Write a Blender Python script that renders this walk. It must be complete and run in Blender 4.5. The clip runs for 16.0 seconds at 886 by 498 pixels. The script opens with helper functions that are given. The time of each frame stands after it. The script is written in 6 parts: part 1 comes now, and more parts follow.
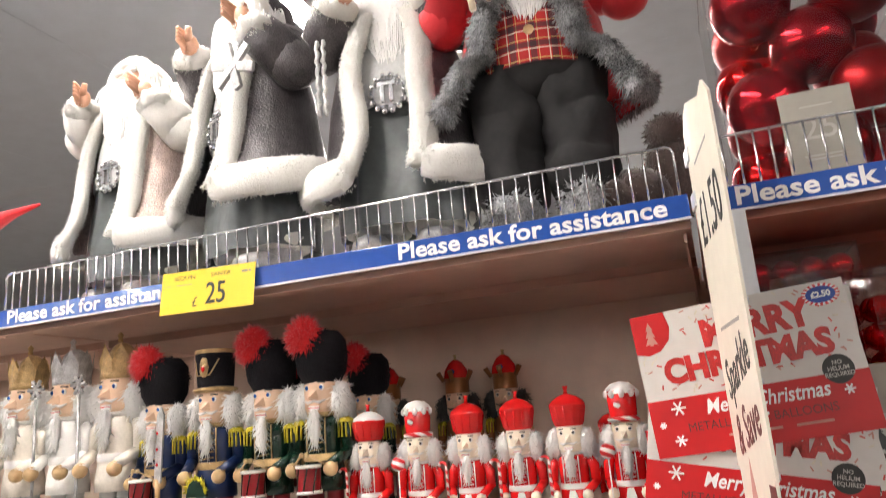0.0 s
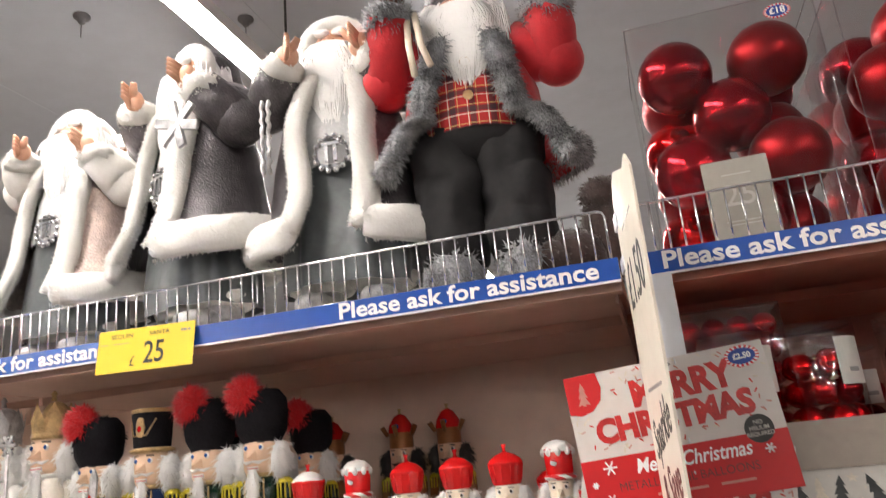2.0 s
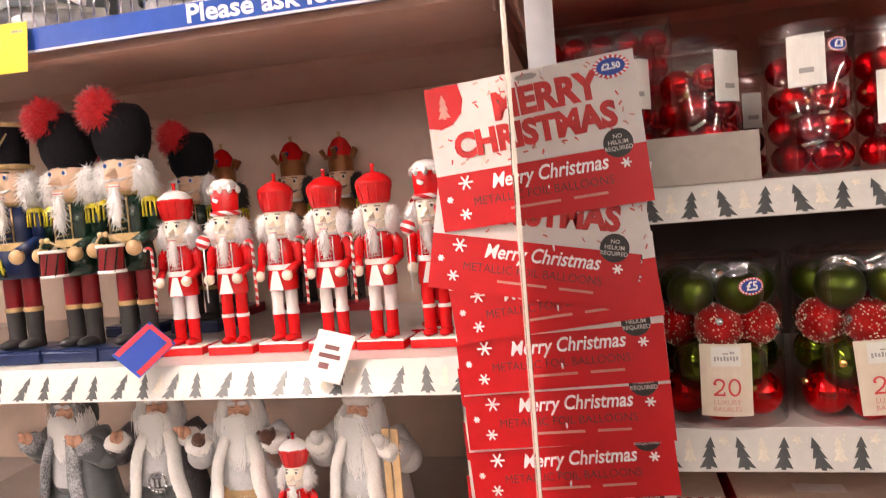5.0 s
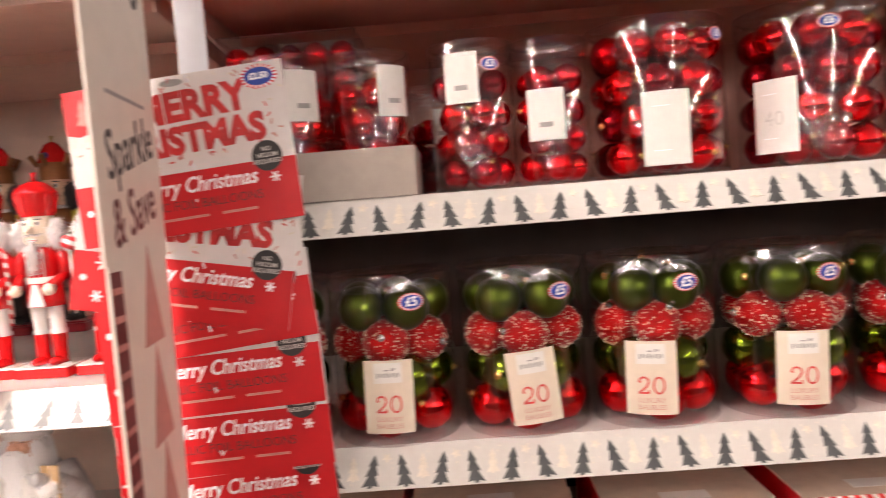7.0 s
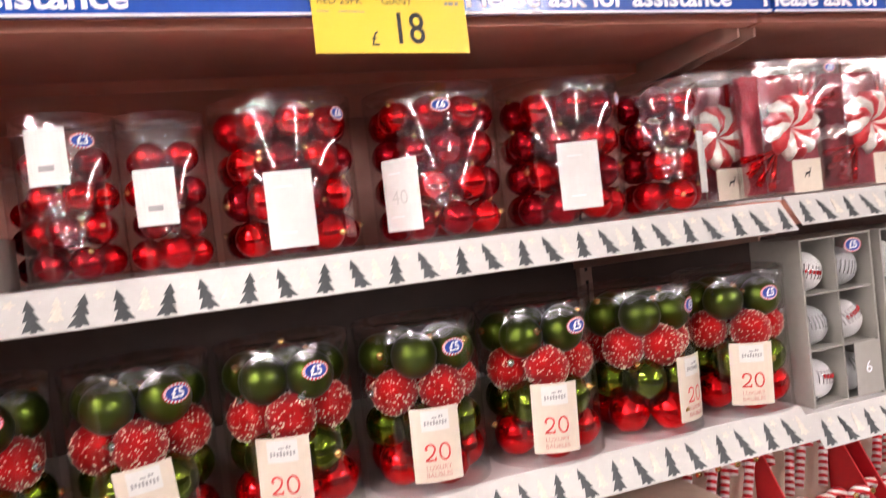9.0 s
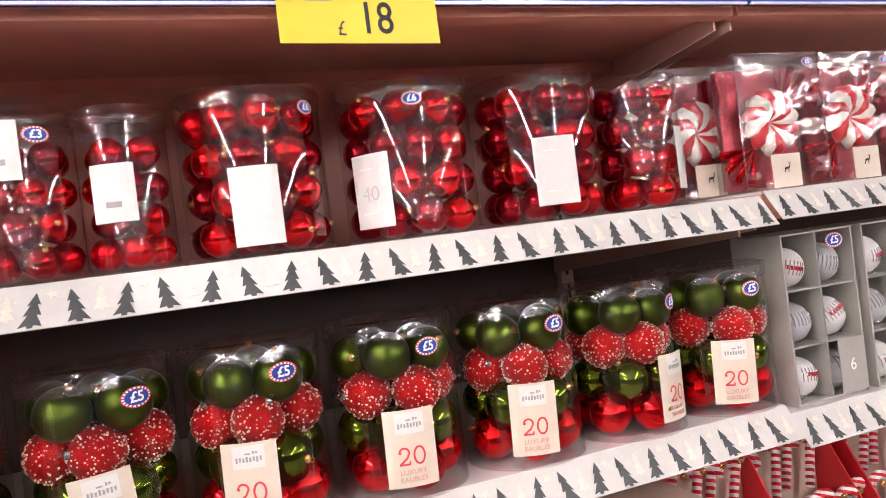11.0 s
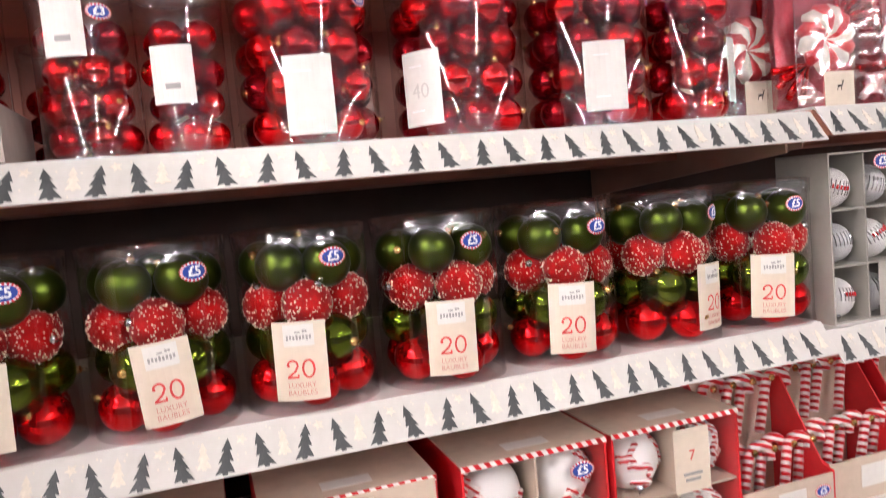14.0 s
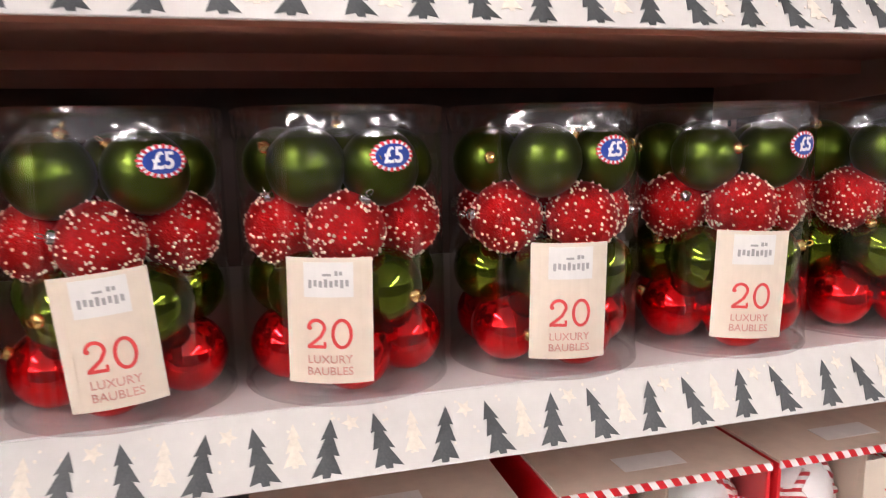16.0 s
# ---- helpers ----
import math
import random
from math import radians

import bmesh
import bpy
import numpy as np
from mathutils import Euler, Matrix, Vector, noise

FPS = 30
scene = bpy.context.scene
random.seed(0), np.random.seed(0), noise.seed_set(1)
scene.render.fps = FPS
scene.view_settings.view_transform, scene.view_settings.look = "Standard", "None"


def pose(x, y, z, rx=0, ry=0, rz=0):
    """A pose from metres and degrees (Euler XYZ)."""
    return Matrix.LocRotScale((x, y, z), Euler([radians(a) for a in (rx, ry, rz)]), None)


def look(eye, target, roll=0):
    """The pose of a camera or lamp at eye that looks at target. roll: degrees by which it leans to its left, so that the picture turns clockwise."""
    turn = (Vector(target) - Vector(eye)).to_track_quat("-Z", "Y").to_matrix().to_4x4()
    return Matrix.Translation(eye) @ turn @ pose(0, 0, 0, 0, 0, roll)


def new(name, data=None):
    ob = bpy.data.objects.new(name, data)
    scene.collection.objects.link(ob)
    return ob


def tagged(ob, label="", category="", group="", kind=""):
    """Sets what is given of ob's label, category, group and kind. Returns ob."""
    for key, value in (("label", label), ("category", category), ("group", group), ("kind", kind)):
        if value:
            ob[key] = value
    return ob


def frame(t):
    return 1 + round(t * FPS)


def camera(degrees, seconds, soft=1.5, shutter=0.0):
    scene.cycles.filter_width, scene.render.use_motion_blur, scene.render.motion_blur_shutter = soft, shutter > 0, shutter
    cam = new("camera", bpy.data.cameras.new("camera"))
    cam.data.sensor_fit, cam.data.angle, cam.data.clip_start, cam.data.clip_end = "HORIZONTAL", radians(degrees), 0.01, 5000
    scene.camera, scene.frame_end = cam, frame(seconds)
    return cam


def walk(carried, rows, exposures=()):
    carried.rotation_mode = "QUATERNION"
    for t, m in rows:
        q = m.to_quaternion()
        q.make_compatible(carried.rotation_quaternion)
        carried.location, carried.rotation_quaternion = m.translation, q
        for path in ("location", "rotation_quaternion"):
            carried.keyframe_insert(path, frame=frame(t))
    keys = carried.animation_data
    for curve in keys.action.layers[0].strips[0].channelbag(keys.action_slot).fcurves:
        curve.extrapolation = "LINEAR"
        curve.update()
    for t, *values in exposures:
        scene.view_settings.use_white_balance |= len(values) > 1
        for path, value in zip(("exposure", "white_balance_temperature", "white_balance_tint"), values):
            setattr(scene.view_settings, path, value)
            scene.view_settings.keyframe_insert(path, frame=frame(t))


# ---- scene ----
cam = camera(62.8, 16.0, soft=0.9, shutter=0.5)
PATH = [
    (0, (-0.007, -0.989, 1.593), (-0.653, 0.846, 2.055), -4.7),
    (0.5, (-0.001, -0.999, 1.602), (-0.626, 0.815, 2.168), -4.8),
    (1, (0.007, -1.005, 1.609), (-0.579, 0.81, 2.209), -5.1),
    (1.5, (0.02, -1.005, 1.612), (-0.504, 0.807, 2.278), -5.6),
    (2, (0.024, -1.006, 1.612), (-0.486, 0.844, 2.175), -5.6),
    (2.5, (0.032, -0.993, 1.602), (-0.391, 0.903, 2.08), -5.4),
    (3, (0.041, -0.983, 1.597), (-0.35, 0.939, 1.992), -5.3),
    (3.5, (0.047, -0.961, 1.593), (-0.31, 0.986, 1.881), -5.1),
    (3.7, (0.052, -0.961, 1.585), (-0.304, 0.993, 1.818), -4.8),
    (5.8, (0.201, -0.867, 1.547), (-0.292, 1.061, 1.349), -4.8),
    (6, (0.229, -0.864, 1.544), (-0.187, 1.083, 1.355), -4.8),
    (6.5, (0.284, -0.846, 1.549), (0.057, 1.137, 1.417), -4.6),
    (7, (0.334, -0.84, 1.546), (0.284, 1.156, 1.427), -4.4),
    (7.5, (0.386, -0.825, 1.559), (0.566, 1.16, 1.396), -4.9),
    (8, (0.422, -0.83, 1.561), (0.854, 1.118, 1.421), -6.1),
    (8.5, (0.444, -0.814, 1.567), (1.009, 1.098, 1.412), -5.3),
    (9, (0.47, -0.803, 1.576), (1.141, 1.08, 1.522), -6.5),
    (9.5, (0.474, -0.815, 1.581), (1.196, 1.049, 1.641), -7.6),
    (10, (0.476, -0.81, 1.562), (1.203, 1.053, 1.586), -7.6),
    (10.2, (0.473, -0.81, 1.561), (1.206, 1.05, 1.549), -7.4),
    (12.3, (0.532, -0.728, 1.534), (1.195, 1.159, 1.521), -6.9),
    (12.5, (0.525, -0.729, 1.535), (1.195, 1.155, 1.567), -7.0),
    (13, (0.495, -0.749, 1.534), (1.121, 1.149, 1.584), -7.0),
    (13.5, (0.469, -0.773, 1.518), (1.07, 1.134, 1.477), -5.7),
    (14, (0.458, -0.789, 1.495), (1.084, 1.104, 1.339), -5.2),
    (14.5, (0.456, -0.749, 1.484), (1.072, 1.133, 1.205), -3.7),
    (15, (0.462, -0.629, 1.49), (0.955, 1.29, 1.216), -0.9),
    (15.5, (0.478, -0.521, 1.466), (0.958, 1.402, 1.197), -1.1),
    (16, (0.493, -0.473, 1.452), (1.022, 1.428, 1.128), -1.0),
]
EXPOSURES = [(0, -0.22, 6900, 12), (2, -0.33, 6900, 13), (3.5, -0.1, 7200, 18), (6, 0.35, 7700, 26), (9.5, 0.65, 6550, 22), (12.5, 0.65, 6500, 22), (14.5, 0.6, 6500, 20), (16, 0.5, 6500, 20)]
walk(cam, [(t, look(eye, target, roll)) for t, eye, target, roll in PATH], EXPOSURES)
# Blender's light and colour
world = bpy.data.worlds.new("store_air")
world.use_nodes = True
world.node_tree.nodes["Background"].inputs[0].default_value = (0.75, 0.8, 0.9, 1)
world.node_tree.nodes["Background"].inputs[1].default_value = 0.05
scene.world = world
TUBE_POWER = 165.0


# ---- materials ----
def material(name, colour, rough=0.5, metal=0.0, vary=0.12, scale=30.0, bump=0.0, bump_scale=200.0, coat=0.0, sheen=0.0, sss=0.0, second=None, spec=0.5, random_tint=0.0):
    """A surface with a broad and a fine variation of its colour, and fine relief."""
    m = bpy.data.materials.new(name)
    m.use_nodes = True
    n, l = m.node_tree.nodes, m.node_tree.links
    b = n["Principled BSDF"]
    b.inputs["Roughness"].default_value, b.inputs["Metallic"].default_value = rough, metal
    b.inputs["Coat Weight"].default_value, b.inputs["Sheen Weight"].default_value = coat, sheen
    b.inputs["Specular IOR Level"].default_value = spec
    b.inputs["Subsurface Weight"].default_value, b.inputs["Subsurface Scale"].default_value = sss, 0.02
    b.inputs["Subsurface Radius"].default_value = (1, 1, 1)
    where = n.new("ShaderNodeTexCoord")
    big, fine = n.new("ShaderNodeTexNoise"), n.new("ShaderNodeTexNoise")
    big.inputs["Scale"].default_value, fine.inputs["Scale"].default_value = scale * 0.25, scale * 3
    big.inputs["Detail"].default_value, fine.inputs["Detail"].default_value = 4, 3
    for t in (big, fine):
        l.new(where.outputs["Object"], t.inputs["Vector"])
    add = n.new("ShaderNodeMath")
    add.operation = "ADD"
    l.new(big.outputs[0], add.inputs[0])
    l.new(fine.outputs[0], add.inputs[1])
    ramp = n.new("ShaderNodeMapRange")
    ramp.inputs[1].default_value, ramp.inputs[2].default_value = 0.7, 1.3
    l.new(add.outputs[0], ramp.inputs[0])
    mix = n.new("ShaderNodeMix")
    mix.data_type = "RGBA"
    dark = [c * (1 - vary) for c in colour] if second is None else list(second)
    mix.inputs[6].default_value = (*dark, 1)
    mix.inputs[7].default_value = (*[min(1, c * (1 + vary * 0.6)) for c in colour], 1)
    l.new(ramp.outputs[0], mix.inputs[0])
    last = mix.outputs[2]
    if random_tint:
        info, hue = n.new("ShaderNodeObjectInfo"), n.new("ShaderNodeHueSaturation")
        span = n.new("ShaderNodeMapRange")
        span.inputs[3].default_value, span.inputs[4].default_value = 1 - random_tint, 1 + random_tint
        l.new(info.outputs["Random"], span.inputs[0])
        l.new(span.outputs[0], hue.inputs["Value"])
        l.new(last, hue.inputs["Color"])
        last = hue.outputs[0]
    l.new(last, b.inputs["Base Color"])
    if bump:
        tex, bp = n.new("ShaderNodeTexNoise"), n.new("ShaderNodeBump")
        tex.inputs["Scale"].default_value = bump_scale
        tex.inputs["Detail"].default_value = 4
        bp.inputs["Strength"].default_value, bp.inputs["Distance"].default_value = bump, 0.002
        l.new(where.outputs["Object"], tex.inputs["Vector"])
        l.new(tex.outputs[0], bp.inputs["Height"])
        l.new(bp.outputs[0], b.inputs["Normal"])
    return m


def film(name, tint=(0.97, 0.97, 0.97), ior=1.45, rough=0.04, wrinkle=0.0, wrinkle_scale=18.0, gain=1.0):
    """Thin clear plastic: see-through, with a real gloss that grows towards the grazing angle."""
    m = bpy.data.materials.new(name)
    m.use_nodes = True
    n, l = m.node_tree.nodes, m.node_tree.links
    n.remove(n["Principled BSDF"])
    clear, gloss, mix, face = (n.new("ShaderNode" + k) for k in ("BsdfTransparent", "BsdfGlossy", "MixShader", "LayerWeight"))
    clear.inputs[0].default_value = (*tint, 1)
    gloss.inputs["Roughness"].default_value = rough
    power, mul, low = n.new("ShaderNodeMath"), n.new("ShaderNodeMath"), n.new("ShaderNodeMath")
    power.operation, mul.operation, low.operation = "POWER", "MULTIPLY_ADD", "MINIMUM"
    power.inputs[1].default_value = 4.0
    mul.inputs[1].default_value, mul.inputs[2].default_value = gain * 0.42, gain * ((ior - 1) / (ior + 1)) ** 2
    low.inputs[1].default_value = 0.34
    l.new(face.outputs["Facing"], power.inputs[0])
    l.new(power.outputs[0], mul.inputs[0])
    l.new(mul.outputs[0], low.inputs[0])
    l.new(low.outputs[0], mix.inputs[0])
    l.new(clear.outputs[0], mix.inputs[1])
    l.new(gloss.outputs[0], mix.inputs[2])
    l.new(mix.outputs[0], n["Material Output"].inputs[0])
    if wrinkle:
        where, tex, bp = n.new("ShaderNodeTexCoord"), n.new("ShaderNodeTexNoise"), n.new("ShaderNodeBump")
        tex.inputs["Scale"].default_value, tex.inputs["Detail"].default_value = wrinkle_scale, 1.5
        bp.inputs["Strength"].default_value, bp.inputs["Distance"].default_value = wrinkle, 0.02
        l.new(where.outputs["Object"], tex.inputs["Vector"])
        l.new(tex.outputs[0], bp.inputs["Height"])
        l.new(bp.outputs[0], gloss.inputs["Normal"])
    return m


def glow(name, colour, power):
    m = bpy.data.materials.new(name)
    m.use_nodes = True
    b = m.node_tree.nodes["Principled BSDF"]
    b.inputs["Base Color"].default_value = (0.8, 0.8, 0.8, 1)
    b.inputs["Emission Color"].default_value = (*colour, 1)
    b.inputs["Emission Strength"].default_value = power
    return m


FLOOR = material("vinyl_floor", (0.34, 0.30, 0.27), 0.4, vary=0.15, scale=4)
CEILING = material("grey_ceiling_panel", (0.50, 0.54, 0.60), 0.8, vary=0.06, scale=3, bump=0.1)
# unseen walls, coloured dark to cut bounced light and haze in the plastic
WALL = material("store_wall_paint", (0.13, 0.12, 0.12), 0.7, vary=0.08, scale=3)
TUBE = glow("lamp_diffuser", (1.0, 0.97, 0.93), TUBE_POWER)
HOOK_METAL = material("dull_grey_hook_metal", (0.16, 0.16, 0.17), 0.5, 0.6, vary=0.1)
LAMP_BODY = material("white_lamp_housing", (0.7, 0.7, 0.7), 0.4, vary=0.05)
STEEL = material("beige_shelf_steel", (0.64, 0.42, 0.34), 0.45, vary=0.08, scale=8, bump=0.08, bump_scale=300)
STEEL_TOP = material("white_shelf_steel", (0.62, 0.59, 0.56), 0.3, vary=0.08, scale=10, bump=0.05)
BACK = material("beige_back_panel", (0.84, 0.66, 0.55), 0.5, vary=0.1, scale=6, bump=0.1, bump_scale=150)
# panel and steel of the right-hand bays: red bounced light mixed into the beige
BACK_TINTED = material("brown_back_panel", (0.56, 0.26, 0.20), 0.5, vary=0.12, scale=6, bump=0.1, bump_scale=150)
STEEL_TINTED = material("brown_shelf_steel", (0.66, 0.28, 0.20), 0.45, vary=0.08, scale=8, bump=0.08, bump_scale=300)
# the lower back panel, with the shade under the shelf put into its colour
BACK_SHADED = material("dark_brown_back_panel", (0.095, 0.055, 0.043), 0.5, vary=0.2, scale=6, bump=0.1, bump_scale=150)
STRIP = material("glossy_strip_paper", (0.60, 0.58, 0.54), 0.2, vary=0.06, scale=25, coat=0.4)
TREE_DARK = material("charcoal_print", (0.065, 0.07, 0.07), 0.35, vary=0.3, scale=200)
TREE_PALE = material("beige_print", (0.66, 0.60, 0.50), 0.3, vary=0.15, scale=100)
BLUE = material("glossy_blue_strip", (0.015, 0.075, 0.36), 0.2, vary=0.1, scale=20, coat=0.4)
WHITE_INK = material("white_ink", (0.85, 0.86, 0.88), 0.4, vary=0.04)
BLACK_INK = material("black_ink", (0.03, 0.028, 0.028), 0.5, vary=0.2)
GREY_INK = material("grey_ink", (0.30, 0.29, 0.28), 0.5, vary=0.2)
RED_INK = material("red_ink", (0.62, 0.055, 0.05), 0.45, vary=0.12)
YELLOW = material("yellow_ticket", (0.90, 0.62, 0.05), 0.4, vary=0.05, scale=20)
CHROME = material("chrome_wire", (0.75, 0.75, 0.76), 0.22, 1.0, vary=0.1)
CLEAR = film("clear_tub_plastic", ior=1.5, rough=0.008, wrinkle=0.03, wrinkle_scale=9, gain=1.8)
CLEAR_BOX = film("clear_box_plastic", ior=1.5, rough=0.01, wrinkle=0.12, wrinkle_scale=10, gain=1.3)
CLEAR_WRAP = film("crinkled_clear_wrap", tint=(0.95, 0.95, 0.95), ior=1.5, rough=0.06, wrinkle=0.3, wrinkle_scale=16, gain=5.0)
HOLDER = film("clear_ticket_holder", ior=1.3, rough=0.12, gain=0.3)
CLEAR_RIM = film("clear_plastic_rim", tint=(0.96, 0.96, 0.97), ior=1.8, rough=0.12, wrinkle=0.5, wrinkle_scale=40, gain=2.0)
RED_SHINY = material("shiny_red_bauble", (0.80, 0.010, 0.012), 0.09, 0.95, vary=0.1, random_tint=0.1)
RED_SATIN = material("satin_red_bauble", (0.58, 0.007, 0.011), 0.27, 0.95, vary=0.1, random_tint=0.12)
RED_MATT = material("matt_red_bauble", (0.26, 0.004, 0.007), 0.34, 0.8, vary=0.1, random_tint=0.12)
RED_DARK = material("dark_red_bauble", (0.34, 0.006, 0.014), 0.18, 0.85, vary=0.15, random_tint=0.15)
RED_GLITTER = material("red_glitter", (0.60, 0.007, 0.008), 0.4, 0.8, vary=0.5, scale=250, bump=0.9, bump_scale=700)
GOLD_GLITTER = material("gold_glitter_on_red", (0.26, 0.03, 0.012), 0.3, 0.8, vary=0.8, scale=260, bump=0.5, bump_scale=700, second=(0.22, 0.004, 0.006))
RED_FOIL = material("crumpled_red_foil", (0.42, 0.05, 0.07), 0.4, 0.5, vary=0.3, scale=40, bump=0.6, bump_scale=90)
GREEN_SHINY = material("shiny_green_bauble", (0.12, 0.165, 0.014), 0.08, 0.95, vary=0.1, random_tint=0.1)
GREEN_SATIN = material("satin_green_bauble", (0.068, 0.10, 0.012), 0.32, 0.95, vary=0.1, random_tint=0.1)
BEAD = material("white_beads", (0.86, 0.68, 0.52), 0.35, vary=0.05)
GOLD = material("gold_cap", (0.78, 0.52, 0.2), 0.25, 1.0, vary=0.2)
SILVER = material("silver_cap", (0.7, 0.7, 0.72), 0.22, 1.0, vary=0.2)
CARD = material("cream_card", (0.64, 0.55, 0.44), 0.55, vary=0.06, scale=30)
CARD_GREY = material("grey_card", (0.36, 0.34, 0.30), 0.5, vary=0.06, scale=30)
CARD_WHITE = material("white_card", (0.66, 0.64, 0.60), 0.5, vary=0.06, scale=30)
PALE_INK = material("pale_ink", (0.52, 0.50, 0.47), 0.5, vary=0.06)
TRAY = material("grey_beige_carton", (0.36, 0.31, 0.27), 0.6, vary=0.1, scale=20, bump=0.1, bump_scale=300)
KRAFT = material("beige_carton", (0.56, 0.45, 0.35), 0.6, vary=0.1, scale=20, bump=0.1, bump_scale=300)
RED_CARD = material("red_carton", (0.62, 0.02, 0.025), 0.4, vary=0.1, scale=20)
RED_PRINT = material("red_printed_card", (0.55, 0.008, 0.012), 0.4, vary=0.06, scale=20)
WHITE_PRINT = material("white_printed_card", (0.66, 0.62, 0.60), 0.4, vary=0.05, scale=20)
BALLOON = material("red_foil_print", (0.55, 0.03, 0.03), 0.3, vary=0.45, scale=160)
BADGE_BLUE = material("blue_badge", (0.01, 0.05, 0.32), 0.35, vary=0.06)
BADGE_RED = material("red_badge", (0.68, 0.035, 0.05), 0.35, vary=0.06)
SIGN = material("cream_sign_board", (0.74, 0.69, 0.60), 0.45, vary=0.06, scale=12)
PINK_PRINT = material("faded_red_print", (0.55, 0.26, 0.22), 0.5, vary=0.15)
MAROON = material("maroon_border_print", (0.14, 0.03, 0.03), 0.5, vary=0.2)
ACRYLIC = material("frosted_acrylic_strip", (0.72, 0.74, 0.78), 0.25, vary=0.04)
CORD = material("black_cable", (0.02, 0.02, 0.02), 0.5)

# dolls
FUR_WHITE = material("white_fur", (0.98, 0.95, 0.90), 0.9, vary=0.06, scale=60, bump=0.5, bump_scale=260, sheen=0.2, sss=0.5)
FUR_GREY = material("frosted_grey_fur", (0.36, 0.37, 0.39), 0.9, vary=0.85, scale=110, bump=0.9, bump_scale=200, sheen=0.1)
HAIR = material("white_beard_hair", (0.97, 0.96, 0.95), 0.7, vary=0.03, scale=80, bump=0.1, bump_scale=350, sheen=0.5, sss=0.25)
SKIN = material("moulded_face", (0.66, 0.36, 0.24), 0.5, vary=0.12, scale=40)
SILVER_CLOTH = material("grey_satin_cloth", (0.11, 0.125, 0.13), 0.4, 0.1, vary=0.25, scale=18, bump=0.5, bump_scale=40, sheen=0.2)
SEQUIN = material("dark_grey_sequin_cloth", (0.10, 0.09, 0.098), 0.35, 0.3, vary=0.6, scale=120, bump=0.9, bump_scale=300)
LIGHT_CLOTH = material("pale_grey_knit", (0.56, 0.57, 0.58), 0.8, vary=0.12, scale=60, bump=0.5, bump_scale=200)
CHARCOAL = material("charcoal_velvet", (0.013, 0.012, 0.014), 0.8, vary=0.45, scale=20, bump=0.5, bump_scale=60, sheen=0.04)
RED_FELT = material("red_felt", (0.55, 0.015, 0.025), 0.85, vary=0.12, scale=30, bump=0.4, bump_scale=200, sheen=0.3)
BROWN_FELT = material("brown_mitten", (0.10, 0.04, 0.025), 0.85, vary=0.3, scale=40, bump=0.5, bump_scale=200, sheen=0.3)
DARK_PLUSH = material("dark_brown_plush", (0.05, 0.028, 0.024), 0.9, vary=0.4, scale=60, bump=0.8, bump_scale=160, sheen=0.5)
WOOD = material("pale_turned_wood", (0.62, 0.42, 0.22), 0.4, vary=0.2, scale=25)
NC_FACE = material("painted_peach_face", (0.80, 0.55, 0.38), 0.35, vary=0.08, scale=20)
NC_PALE = material("painted_cream_face", (0.85, 0.74, 0.60), 0.35, vary=0.08, scale=20)
NC_RED = material("glossy_red_paint", (0.70, 0.012, 0.014), 0.2, vary=0.1, scale=30, coat=0.4)
NC_WHITE = material("glossy_white_paint", (0.80, 0.78, 0.76), 0.3, vary=0.05, scale=30)
NC_PEARL = material("pearl_white_paint", (0.76, 0.70, 0.62), 0.3, vary=0.12, scale=60, coat=0.2)
NC_GREY = material("pale_grey_paint", (0.52, 0.52, 0.52), 0.35, vary=0.12, scale=60)
NC_SILVER = material("silver_glitter", (0.55, 0.55, 0.56), 0.35, 0.5, vary=0.5, scale=250, bump=0.6, bump_scale=600)
NC_GOLD = material("gold_glitter", (0.62, 0.42, 0.2), 0.35, 0.5, vary=0.5, scale=250, bump=0.6, bump_scale=600)
NC_BLACK = material("black_fur_hat", (0.008, 0.007, 0.010), 0.8, vary=0.4, scale=90, bump=0.8, bump_scale=220, spec=0.2)
NC_BLUE = material("dark_blue_paint", (0.006, 0.018, 0.07), 0.3, vary=0.1)
NC_GREEN = material("dark_green_paint", (0.004, 0.024, 0.014), 0.25, vary=0.1)
NC_MAROON = material("maroon_paint", (0.22, 0.005, 0.010), 0.3, vary=0.1)
NC_COPPER = material("bronze_paint", (0.30, 0.12, 0.04), 0.35, 0.4, vary=0.2)
NC_FRINGE = material("gold_fringe", (0.62, 0.50, 0.03), 0.4, 0.2, vary=0.3, scale=120)
PLUME = material("red_feather", (0.72, 0.012, 0.02), 0.8, vary=0.15, scale=60, sheen=0.4)
EYE_BLUE = material("blue_eye_paint", (0.03, 0.12, 0.4), 0.25)


